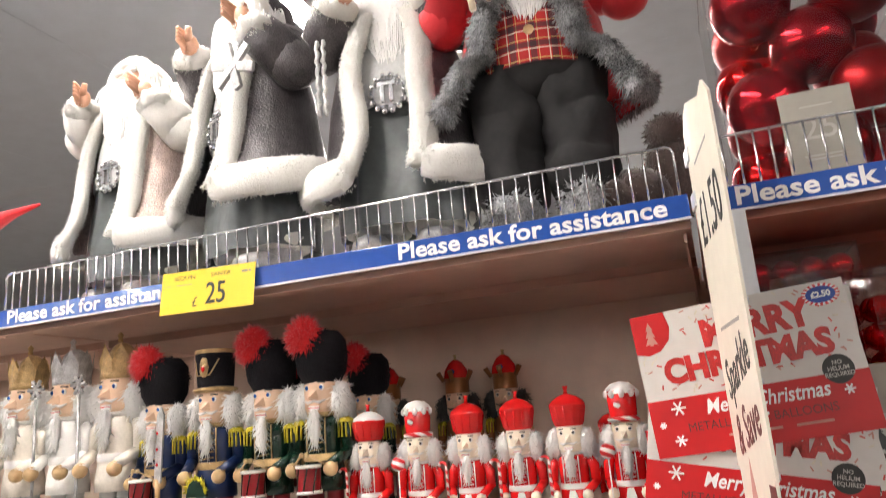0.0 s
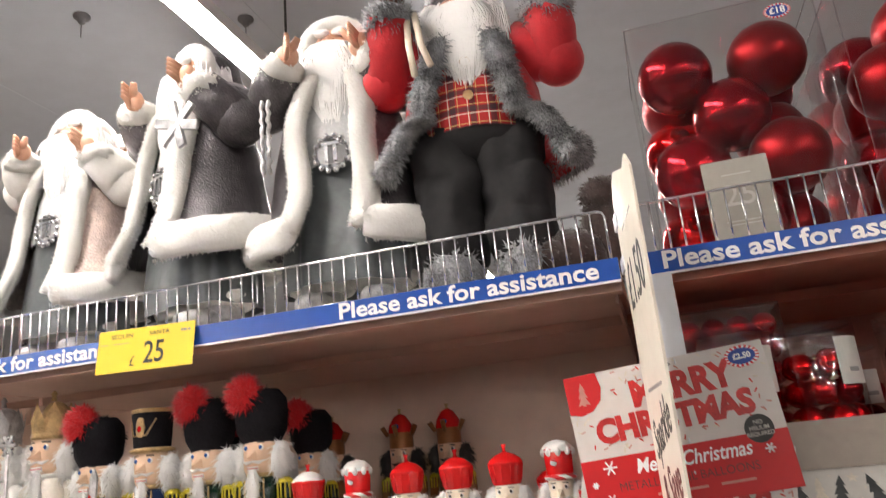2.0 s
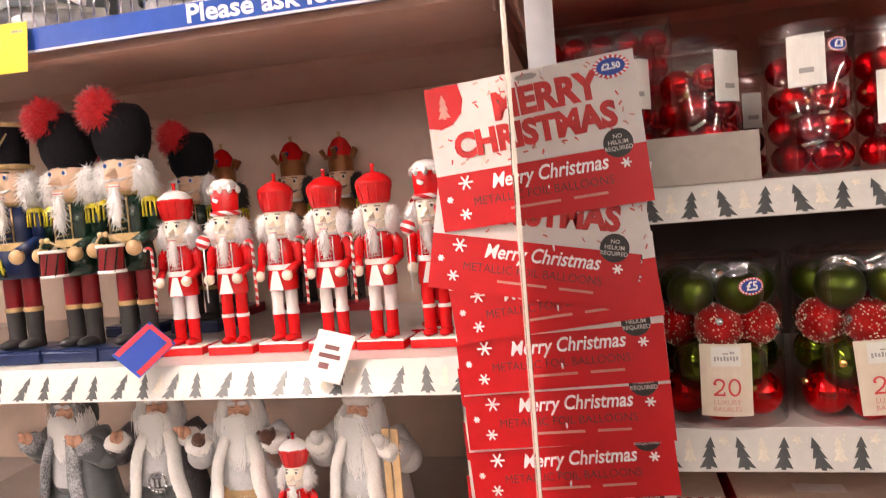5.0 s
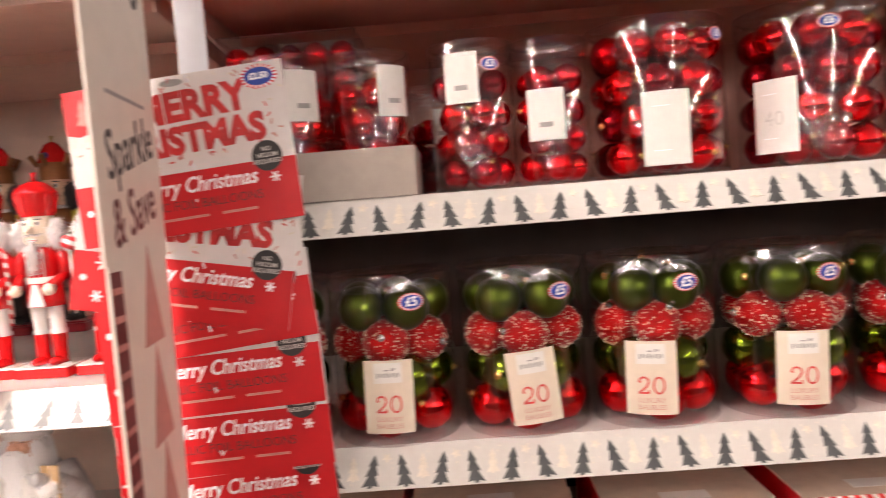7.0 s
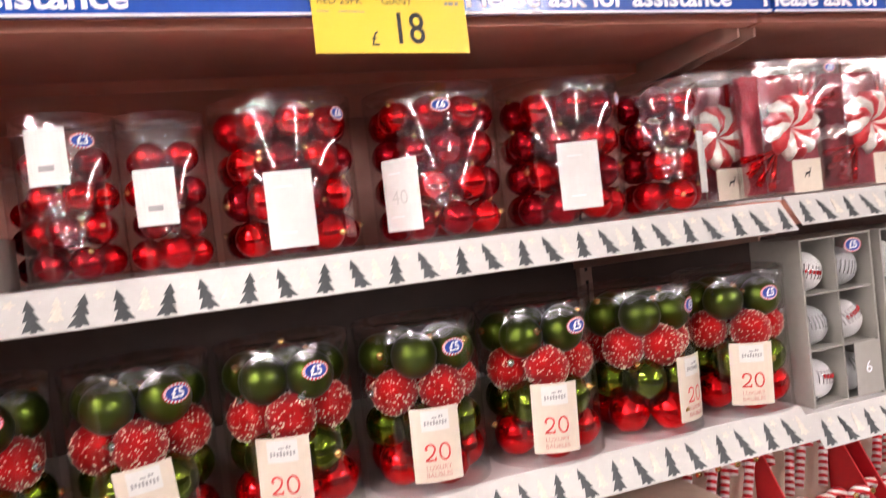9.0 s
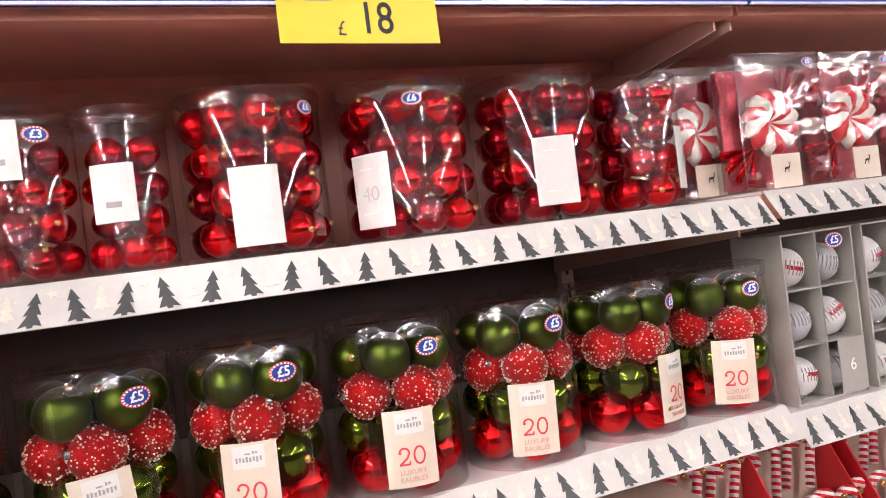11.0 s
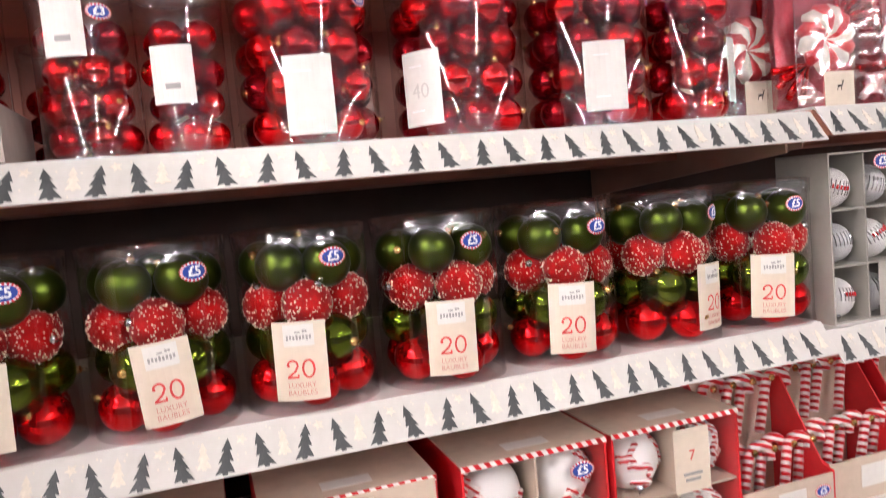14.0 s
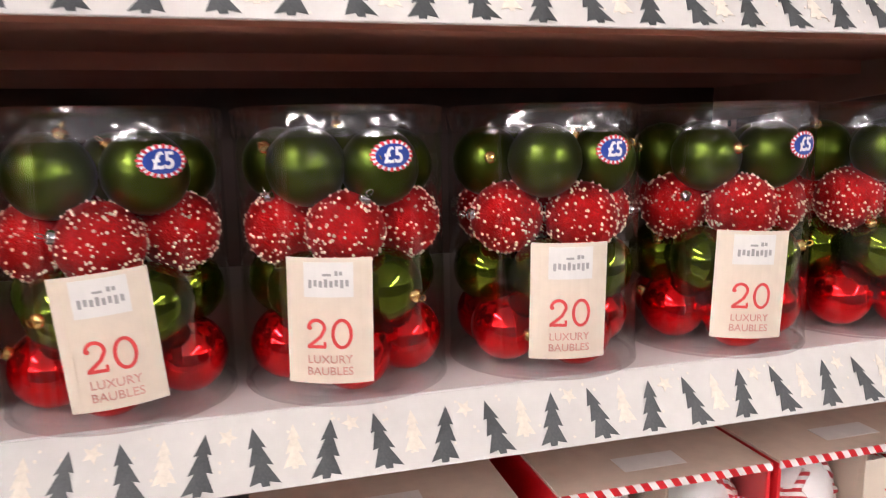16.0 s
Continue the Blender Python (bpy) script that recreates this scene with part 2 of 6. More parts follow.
def tartan():
    """Red tartan: dark and pale lines both ways on red cloth."""
    m = material("red_tartan_cloth", (0.5, 0.02, 0.02), 0.85, vary=0.1, scale=60, bump=0.4, bump_scale=300)
    n, l = m.node_tree.nodes, m.node_tree.links
    where, split = n.new("ShaderNodeTexCoord"), n.new("ShaderNodeSeparateXYZ")
    l.new(where.outputs["Object"], split.inputs[0])
    last = n["Principled BSDF"].inputs["Base Color"].links[0].from_socket

    def band(axis, period, width, offset, colour, amount):
        nonlocal last
        a, b, c, mix = n.new("ShaderNodeMath"), n.new("ShaderNodeMath"), n.new("ShaderNodeMath"), n.new("ShaderNodeMix")
        a.operation, b.operation, c.operation, mix.data_type = "ADD", "FLOORED_MODULO", "LESS_THAN", "RGBA"
        a.inputs[1].default_value, b.inputs[1].default_value, c.inputs[1].default_value = offset, period, width
        l.new(split.outputs[axis], a.inputs[0])
        l.new(a.outputs[0], b.inputs[0])
        l.new(b.outputs[0], c.inputs[0])
        d = n.new("ShaderNodeMath")
        d.operation = "MULTIPLY"
        d.inputs[1].default_value = amount
        l.new(c.outputs[0], d.inputs[0])
        l.new(d.outputs[0], mix.inputs[0])
        l.new(last, mix.inputs[6])
        mix.inputs[7].default_value = (*colour, 1)
        last = mix.outputs[2]
    for axis in (0, 2):
        band(axis, 0.034, 0.010, 0.0, (0.02, 0.02, 0.03), 0.72)
        band(axis, 0.034, 0.0018, 0.004, (0.8, 0.75, 0.65), 0.8)
        band(axis, 0.034, 0.0016, 0.021, (0.7, 0.55, 0.2), 0.7)
    l.new(last, n["Principled BSDF"].inputs["Base Color"])
    return m


TARTAN = tartan()


def candy_stripe(name, along, period):
    """Red and white paint in slanting stripes."""
    m = material(name, (0.8, 0.76, 0.73), 0.3, vary=0.05)
    n, l = m.node_tree.nodes, m.node_tree.links
    where, dot, mod, less, mix = (n.new("ShaderNode" + k) for k in ("TexCoord", "VectorMath", "Math", "Math", "Mix"))
    dot.operation, mod.operation, less.operation, mix.data_type = "DOT_PRODUCT", "FLOORED_MODULO", "LESS_THAN", "RGBA"
    dot.inputs[1].default_value = along
    mod.inputs[1].default_value, less.inputs[1].default_value = period, period * 0.5
    l.new(where.outputs["Object"], dot.inputs[0])
    l.new(dot.outputs["Value"], mod.inputs[0])
    l.new(mod.outputs[0], less.inputs[0])
    l.new(less.outputs[0], mix.inputs[0])
    base = n["Principled BSDF"].inputs["Base Color"]
    l.new(base.links[0].from_socket, mix.inputs[6])
    mix.inputs[7].default_value = (0.6, 0.015, 0.02, 1)
    l.new(mix.outputs[2], base)
    return m


CANDY = candy_stripe("candy_stripe_paint", (0.4, 0.3, 1.0), 0.012)
CANDY_FINE = candy_stripe("airmail_stripe_print", (1.0, 0.0, 0.7), 0.014)
CANDY_BIT = candy_stripe("small_candy_stripe_print", (0.6, 0.3, 0.8), 0.0075)
CANDY_WIDE = candy_stripe("swirled_red_white_bauble", (0.7, 0.2, 0.9), 0.03)


# ---- mesh building ----
class Maker:
    """Collects pieces of one mesh, each with its material."""

    def __init__(self):
        self.v, self.f, self.m, self.s, self.mats = [], [], [], [], []

    def slot(self, mat):
        if mat not in self.mats:
            self.mats.append(mat)
        return self.mats.index(mat)

    def add(self, vs, fs, mat, smooth=True, m=None):
        o, k = len(self.v), self.slot(mat)
        self.v += [tuple(m @ Vector(p)) for p in vs] if m is not None else [tuple(p) for p in vs]
        for f in fs:
            self.f.append([o + i for i in f])
            self.m.append(k)
            self.s.append(smooth)
        return self

    def ell(self, c, r, mat, m=None, seg=16, rings=10, lump=0.0, freq=30.0):
        r = (r, r, r) if isinstance(r, (int, float)) else r
        vs, fs = [], []
        base = Matrix.Translation(c) @ (m if m is not None else Matrix())
        for i in range(rings + 1):
            a = math.pi * i / rings
            for j in range(seg):
                b = 2 * math.pi * j / seg
                d = Vector((math.sin(a) * math.cos(b), math.sin(a) * math.sin(b), math.cos(a)))
                k = 1 + (lump * noise.noise((Vector(c) + Vector((d.x * r[0], d.y * r[1], d.z * r[2]))) * freq) if lump else 0)
                vs.append((d.x * r[0] * k, d.y * r[1] * k, d.z * r[2] * k))
        for i in range(rings):
            for j in range(seg):
                n = (j + 1) % seg
                fs.append((i * seg + j, (i + 1) * seg + j, (i + 1) * seg + n, i * seg + n))
        return self.add(vs, fs, mat, True, base)

    def tube(self, pts, radii, mat, seg=10, flat=1.0, lump=0.0, freq=40.0, cap=True):
        """A round bar along points; flat squashes it in y."""
        pts = [Vector(p) for p in pts]
        radii = [radii] * len(pts) if isinstance(radii, (int, float)) else radii
        vs, fs = [], []
        side = None
        for i, p in enumerate(pts):
            d = (pts[min(i + 1, len(pts) - 1)] - pts[max(i - 1, 0)]).normalized()
            if side is None:
                side = d.orthogonal().normalized()
            side = (side - d * side.dot(d)).normalized()
            up = d.cross(side)
            for j in range(seg):
                a = 2 * math.pi * j / seg
                o = (side * math.cos(a) + up * math.sin(a)) * radii[i]
                if lump:
                    o *= 1 + lump * noise.noise((p + o) * freq)
                vs.append((p.x + o.x, p.y + o.y * flat, p.z + o.z))
        for i in range(len(pts) - 1):
            for j in range(seg):
                n = (j + 1) % seg
                fs.append((i * seg + j, i * seg + n, (i + 1) * seg + n, (i + 1) * seg + j))
        if cap:
            fs.append(tuple(range(seg - 1, -1, -1)))
            fs.append(tuple(range((len(pts) - 1) * seg, len(pts) * seg)))
        return self.add(vs, fs, mat)

    def lathe(self, prof, mat, c=(0, 0, 0), seg=24, flat=1.0, arc=(0.0, 360.0), lump=0.0, freq=30.0, smooth=True, m=None):
        """A profile of (radius, height) turned about the upright axis, over an arc in degrees."""
        full = abs(arc[1] - arc[0]) >= 359.9
        count = seg if full else seg + 1
        vs, fs = [], []
        for r, z in prof:
            for j in range(count):
                a = radians(arc[0] + (arc[1] - arc[0]) * j / seg)
                k = 1 + (lump * noise.noise(Vector((c[0] + r * math.cos(a), c[1] + r * math.sin(a), c[2] + z)) * freq) if lump else 0)
                vs.append((c[0] + r * k * math.cos(a), c[1] + r * k * flat * math.sin(a), c[2] + z))
        for i in range(len(prof) - 1):
            for j in range(seg):
                n = (j + 1) % count
                fs.append((i * count + j, i * count + n, (i + 1) * count + n, (i + 1) * count + j))
        return self.add(vs, fs, mat, smooth, m)

    def box(self, lo, hi, mat, m=None, bevel=0.0):
        (a, b, c), (d, e, f) = lo, hi
        if bevel:
            bm = bmesh.new()
            bmesh.ops.create_cube(bm, size=1)
            for v in bm.verts:
                v.co = Vector(((a + d) / 2 + v.co.x * (d - a), (b + e) / 2 + v.co.y * (e - b), (c + f) / 2 + v.co.z * (f - c)))
            bmesh.ops.bevel(bm, geom=bm.edges[:], offset=bevel, segments=2, profile=0.6, affect="EDGES")
            bm.verts.index_update()
            self.add([v.co for v in bm.verts], [[v.index for v in q.verts] for q in bm.faces], mat, False, m)
            bm.free()
            return self
        vs = [(a, b, c), (d, b, c), (d, e, c), (a, e, c), (a, b, f), (d, b, f), (d, e, f), (a, e, f)]
        fs = [(0, 3, 2, 1), (4, 5, 6, 7), (0, 1, 5, 4), (1, 2, 6, 5), (2, 3, 7, 6), (3, 0, 4, 7)]
        return self.add(vs, fs, mat, False, m)

    def plate(self, outline, thick, mat, m=None):
        """A flat shape in the xz plane, with its face towards -y and a thickness behind."""
        n = len(outline)
        vs = [(x, 0, z) for x, z in outline] + [(x, thick, z) for x, z in outline]
        fs = [tuple(range(n)), tuple(range(2 * n - 1, n - 1, -1))]
        fs += [(i, i + n, (i + 1) % n + n, (i + 1) % n) for i in range(n)]
        return self.add(vs, fs, mat, False, m)

    def fur(self, spots, length, width, mat, droop=0.4, jitter=0.5):
        """Short tapering tufts that stand on spots: pairs of place and outward direction."""
        vs, fs = [], []
        for p, d in spots:
            d = (d + Vector((random.uniform(-1, 1), random.uniform(-1, 1), random.uniform(-1, 1))) * jitter - Vector((0, 0, droop))).normalized()
            s = d.orthogonal().normalized()
            u = d.cross(s)
            w, h, o = width * random.uniform(0.6, 1.3), length * random.uniform(0.5, 1.25), len(vs)
            for k in range(3):
                a = k * 2.094
                vs.append(p + (s * math.cos(a) + u * math.sin(a)) * w - d * w)
            mid = p + d * h * 0.6
            vs.append(mid + d * h * 0.4 - Vector((0, 0, droop * h * 0.4)))
            fs += [(o, o + 1, o + 3), (o + 1, o + 2, o + 3), (o + 2, o, o + 3)]
        return self.add(vs, fs, mat)

    def mesh(self, name):
        me = bpy.data.meshes.new(name)
        me.from_pydata(self.v, [], self.f)
        for mat in self.mats:
            me.materials.append(mat)
        me.polygons.foreach_set("material_index", self.m)
        me.polygons.foreach_set("use_smooth", self.s)
        me.update()
        return me


def spots_on_ell(c, r, count, low=-1.0, high=1.0, front=None, m=None):
    out = []
    while len(out) < count:
        d = Vector((random.gauss(0, 1), random.gauss(0, 1), random.gauss(0, 1))).normalized()
        if not low <= d.z <= high or (front is not None and d.y > front):
            continue
        p, q = Vector((d.x * r[0], d.y * r[1], d.z * r[2])), Vector((d.x / r[0], d.y / r[1], d.z / r[2])).normalized()
        if m is not None:
            p, q = m @ p, m.to_3x3() @ q
        out.append((Vector(c) + p, q))
    return out


def spots_on_path(pts, radii, count):
    out = []
    pts = [Vector(p) for p in pts]
    for _ in range(count):
        i = random.randrange(len(pts) - 1)
        t = random.random()
        p, d = pts[i].lerp(pts[i + 1], t), (pts[i + 1] - pts[i]).normalized()
        r = radii[i] * (1 - t) + radii[i + 1] * t
        s = d.orthogonal().normalized()
        a = random.uniform(0, 2 * math.pi)
        n = s * math.cos(a) + d.cross(s) * math.sin(a)
        out.append((p + n * r * 0.85, n))
    return out


def thing(name, label, category, m=None, group="", kind="", data=None):
    ob = tagged(new(name, data), label, category, group, kind)
    if m is not None:
        ob.matrix_basis = m
    return ob


def part(name, data, parent, m=None, label=""):
    """One mesh object under a thing or under a part."""
    ob = new(name, data.mesh(name) if isinstance(data, Maker) else data)
    ob.parent = parent
    if m is not None:
        ob.matrix_basis = m
    if label:
        ob["label"] = label
    if name in ("small_print", "confetti", "spot_print", "flap_print", "beads"):
        ob["kind"] = "stuff"
    return ob


TEXTS = {}


def lettering(body, size, mat, bold=0.0, shear=0.0, thick=0.0002, squeeze=1.0, spacing=1.0):
    """Words as a flat mesh in the xz plane that faces -y, centred."""
    key = (body, size, mat.name, bold, shear, squeeze, spacing)
    if key not in TEXTS:
        cu = bpy.data.curves.new("words", "FONT")
        cu.body, cu.size, cu.offset, cu.shear, cu.extrude = body, size, bold, shear, thick
        cu.align_x, cu.align_y, cu.resolution_u, cu.space_character = "CENTER", "CENTER", 3, spacing
        ob = bpy.data.objects.new("words", cu)
        scene.collection.objects.link(ob)
        bpy.context.view_layer.update()
        me = bpy.data.meshes.new_from_object(ob.evaluated_get(bpy.context.evaluated_depsgraph_get()))
        bpy.data.objects.remove(ob)
        me.transform(pose(0, 0, 0, 90) @ Matrix.Diagonal((squeeze, 1, 1, 1)))
        me.materials.clear()
        me.materials.append(mat)
        TEXTS[key] = me
    return TEXTS[key]


def bars(rows, mat):
    """Unreadable small print: bars of (x, z, width, height)."""
    k = Maker()
    for x, z, w, h in rows:
        k.box((x - w / 2, 0, z - h / 2), (x + w / 2, 0.0003, z + h / 2), mat)
    return k


def oval(w, h, n=28, wave=0.0, teeth=16):
    return [(w / 2 * math.cos(2 * math.pi * i / n) * (1 + wave * (i % 2)), h / 2 * math.sin(2 * math.pi * i / n) * (1 + wave * (i % 2))) for i in range(n)]


def bend(me, radius):
    """Wraps a flat mesh in the xz plane onto an upright cylinder whose front is at y = -radius."""
    out = me.copy()
    for v in out.vertices:
        a, r = v.co.x / radius, radius - v.co.y
        v.co.x, v.co.y = r * math.sin(a), -r * math.cos(a)
    return out


BENT = {}


def wrapped(me, radius):
    key = (me.name, round(radius, 4))
    if key not in BENT:
        BENT[key] = bend(me, radius)
    return BENT[key]


def grid_plate(w, h, thick, mat, nx=8):
    vs, fs = [], []
    for i in range(nx + 1):
        x = -w / 2 + w * i / nx
        vs += [(x, 0, -h / 2), (x, 0, h / 2), (x, thick, h / 2), (x, thick, -h / 2)]
    for i in range(nx):
        a, b = 4 * i, 4 * i + 4
        fs += [(a + j, b + j, b + (j + 1) % 4, a + (j + 1) % 4) for j in range(4)]
    fs += [(0, 1, 2, 3), (4 * nx + 3, 4 * nx + 2, 4 * nx + 1, 4 * nx)]
    return Maker().add(vs, fs, mat, False)


BADGES = {}


def price_badge(parent, words, m, size=0.028, radius=0.0):
    """A blue oval price sticker with a red and white toothed rim."""
    key = (words, size, radius)
    if key not in BADGES:
        rim = Maker()
        n = 40
        for i in range(n):
            a, b = 2 * math.pi * i / n, 2 * math.pi * (i + 1) / n
            o = size * (0.57 if i % 2 else 0.53)
            q = [(o * math.cos(a), o * 0.64 * math.sin(a)), (o * math.cos(b), o * 0.64 * math.sin(b)), (size * 0.40 * math.cos(b), size * 0.245 * math.sin(b)), (size * 0.40 * math.cos(a), size * 0.245 * math.sin(a))]
            rim.plate(q, 0.0003, BADGE_RED if i % 2 else WHITE_INK)
        mid = Maker().plate(oval(size * 0.88, size * 0.54), 0.0003, BADGE_BLUE)
        txt = lettering(words, size * 0.5 * min(1, 2.6 / len(words)), WHITE_INK, bold=size * 0.012)
        ms = [rim.mesh("badge_rim"), mid.mesh("badge_centre"), txt]
        BADGES[key] = [wrapped(q, radius) for q in ms] if radius else ms
    rim, mid, txt = BADGES[key]
    b = part("price_badge", rim, parent, m, "blue oval price sticker with red rim")
    lift = pose(0, 0, 0) if radius else pose(0, -0.0005, 0)
    grow = Matrix.Diagonal((1 + 0.0006 / radius, 1 + 0.0006 / radius, 1, 1)) if radius else lift
    part("badge_centre", mid, b, grow)
    part("price", txt, b, Matrix.Diagonal((1 + 0.0011 / radius, 1 + 0.0011 / radius, 1, 1)) if radius else pose(0, -0.001, 0))
    return b


# ---- the store ----
def slab(name, lo, hi, mat, label, category):
    return thing(name, label, category, kind="structure", data=Maker().box(lo, hi, mat).mesh(name))


slab("floor", (-17, -46, -0.1), (17, 12, 0.0), FLOOR, "pale grey vinyl shop floor", "floor")
CEIL_Z = 3.3
ceil = Maker().box((-17, -46, CEIL_Z + 0.004), (17, 12, CEIL_Z + 0.15), CEILING)
for i in range(28):
    for j in range(24):
        ceil.box((-16.8 + i * 1.2, -45.6 + j * 2.4, CEIL_Z), (-15.6015 + i * 1.2, -43.2015 + j * 2.4, CEIL_Z + 0.006), CEILING)
thing("ceiling", "grey panelled shop ceiling", "ceiling", kind="structure", data=ceil.mesh("ceiling"))
slab("wall_south", (-17, -46.2, 0), (17, -46, 3.5), WALL, "plain dark wall out of view, closes the room", "wall")
slab("wall_north", (-17, 12, 0), (17, 12.2, 3.5), WALL, "plain dark wall out of view, closes the room", "wall")
slab("wall_west", (-17.2, -46, 0), (-17, 12, 3.5), WALL, "plain dark wall out of view, closes the room", "wall")
slab("wall_east", (17, -46, 0), (17.2, 12, 3.5), WALL, "plain dark wall out of view, closes the room", "wall")
# added out of view: keeps floor bounce and bright reflections off the baubles
slab("wall_aisle", (-9, -2.75, 0), (9, -2.65, 1.6), WALL, "unseen dark screen added behind the camera to darken reflections", "wall")

rod = Maker().tube([(0, 0, 0.05), (0, 0, CEIL_Z - 3.0)], 0.004, LAMP_BODY).mesh("hanger")
for x, y0, y1 in ((-10.2, -44, -1), (-4.9, -44, -2.5), (-1.15, -2.5, 9), (2.65, -44, -2.5), (9.9, -44, -1)):
    lamp = thing("ceiling_light", "long lit white strip lamp hung below the ceiling", "lamp", pose(x, 0, 3.0), "strip lamps")
    part("diffuser", Maker().box((-0.034, y0, -0.012), (0.034, y1, 0.0), TUBE), lamp)
    part("housing", Maker().box((-0.045, y0 - 0.02, 0.0), (0.045, y1 + 0.02, 0.05), LAMP_BODY), lamp)
    for i in range(int((y1 - y0) / 5) + 1):
        part("hanger", rod, lamp, pose(0, y1 - 1 - i * 5, 0))
for x, y in ((-1.77, 0.86), (-1.25, 1.12)):
    k = Maker().lathe([(0.0, -0.03), (0.012, -0.03), (0.012, -0.012), (0.03, -0.008), (0.03, 0.0)], HOOK_METAL, seg=14).tube([(0, 0, -0.03), (0, 0, -0.09)], 0.002, HOOK_METAL)
    thing("ceiling_hook", "small grey hook on the ceiling", "hook", pose(x, y, CEIL_Z), "ceiling hooks", data=k.mesh("ceiling_hook"))
thing("cable", "thin black cable hanging from the ceiling", "cable", data=Maker().tube([(-0.945, 0.86, CEIL_Z), (-0.949, 0.86, 2.9), (-0.938, 0.86, 2.5), (-0.944, 0.86, 2.25), (-0.94, 0.86, 1.96)], 0.0045, CORD).mesh("cable"))

# ---- shelving ----
BAY = 1.285
DEPTH = 0.60
TOP_Z = 1.862


def board(z, steel, w=BAY - 0.006):
    k = Maker()
    k.box((0.003, 0.0205 if z < TOP_Z else 0.0135, z - 0.03), (w, DEPTH, z - 0.004), steel, bevel=0.002)
    k.box((0.003, 0.0195, z - 0.004), (w, DEPTH - 0.002, z), STEEL_TOP)
    k.box((0.003, 0.30, z - 0.047), (w, DEPTH, z - 0.03), steel)
    k.box((0.003, 0.022, z - 0.042), (w, 0.05, z - 0.03), steel)
    return k


def bracket(z, ends):
    k = Maker()
    for x in ends:
        vs = [(x, 0.05, z - 0.031), (x, DEPTH, z - 0.031), (x, DEPTH, z - 0.105), (x, 0.05, z - 0.055)]
        vs += [(p[0] + 0.004, p[1], p[2]) for p in vs]
        k.add(vs, [(0, 1, 2, 3), (7, 6, 5, 4), (0, 4, 5, 1), (1, 5, 6, 2), (2, 6, 7, 3), (3, 7, 4, 0)], STEEL, False)
    return k


def tree_outline(h, lean):
    """A fir of three tiers, cut like paper."""
    half = [(0.15, 0.64), (0.075, 0.665), (0.20, 0.34), (0.095, 0.37), (0.26, 0.03), (0.075, 0.075), (0.065, 0.0)]
    pts = [(0, 1.0)] + half + [(-x, z) for x, z in reversed(half)]
    return [((x + lean * (z - 0.15)) * h, (z - 0.5) * h) for x, z in pts]


def star_outline(r):
    return [(r * (1 if i % 2 == 0 else 0.45) * math.sin(i * math.pi / 5), r * (1 if i % 2 == 0 else 0.45) * math.cos(i * math.pi / 5)) for i in range(10)]


FIRS = [Maker().plate(tree_outline(0.0395, lean), 0.0003, TREE_DARK).mesh("fir") for lean in (0.17, -0.17)]
PALE_FIR = Maker().plate(tree_outline(0.030, 0.02), 0.0003, TREE_PALE).mesh("pale_fir")
STAR = Maker().plate(star_outline(0.0068), 0.0003, TREE_PALE).mesh("star")


STRIP_TILT = -36


def tree_strip(unit, zc, w, phase, pitch):
    """A ticket strip that leans back, printed with firs."""
    s = part("shelf_strip", Maker().box((0.004, 0, -0.026), (w - 0.004, 0.002, 0.026), STRIP, bevel=0.0008), unit, pose(0, 0.001, zc, STRIP_TILT), "glossy cream strip printed with dark fir trees")
    dots = Maker()
    for i in range(int(w / pitch)):
        x = phase + i * pitch
        if x > w - 0.014:
            break
        part("fir", FIRS[i % 2], s, pose(x, -0.0007, -0.004 + random.uniform(-0.0008, 0.0008)))
        if x < w - 0.03:
            if i % 2:
                part("pale_fir", PALE_FIR, s, pose(x + pitch * 0.5, -0.0006, 0.0005))
            else:
                part("star", STAR, s, pose(x + pitch * 0.47, -0.0006, 0.0115, 0, random.uniform(0, 60), 0))
            for _ in range(5):
                dots.plate(oval(0.0022, 0.0022, 6), 0.0003, TREE_PALE, pose(x + random.uniform(0, pitch), -0.0005, random.uniform(-0.022, 0.022)))
    part("dot_print", dots, s)["kind"] = "stuff"
    return s


def blue_strip(unit, words):
    s = part("blue_strip", Maker().box((0.004, -0.003, TOP_Z - 0.033), (BAY - 0.004, 0.012, TOP_Z), BLUE, bevel=0.001).box((0.004, -0.0045, TOP_Z - 0.035), (BAY - 0.004, -0.001, TOP_Z - 0.032), ACRYLIC), unit, None, "glossy blue shelf strip with white lettering")
    for x in words:
        part("lettering", lettering("Please ask for assistance", 0.0342, WHITE_INK, bold=0.0008, squeeze=1.18), s, pose(x, -0.0036, TOP_Z - 0.016))


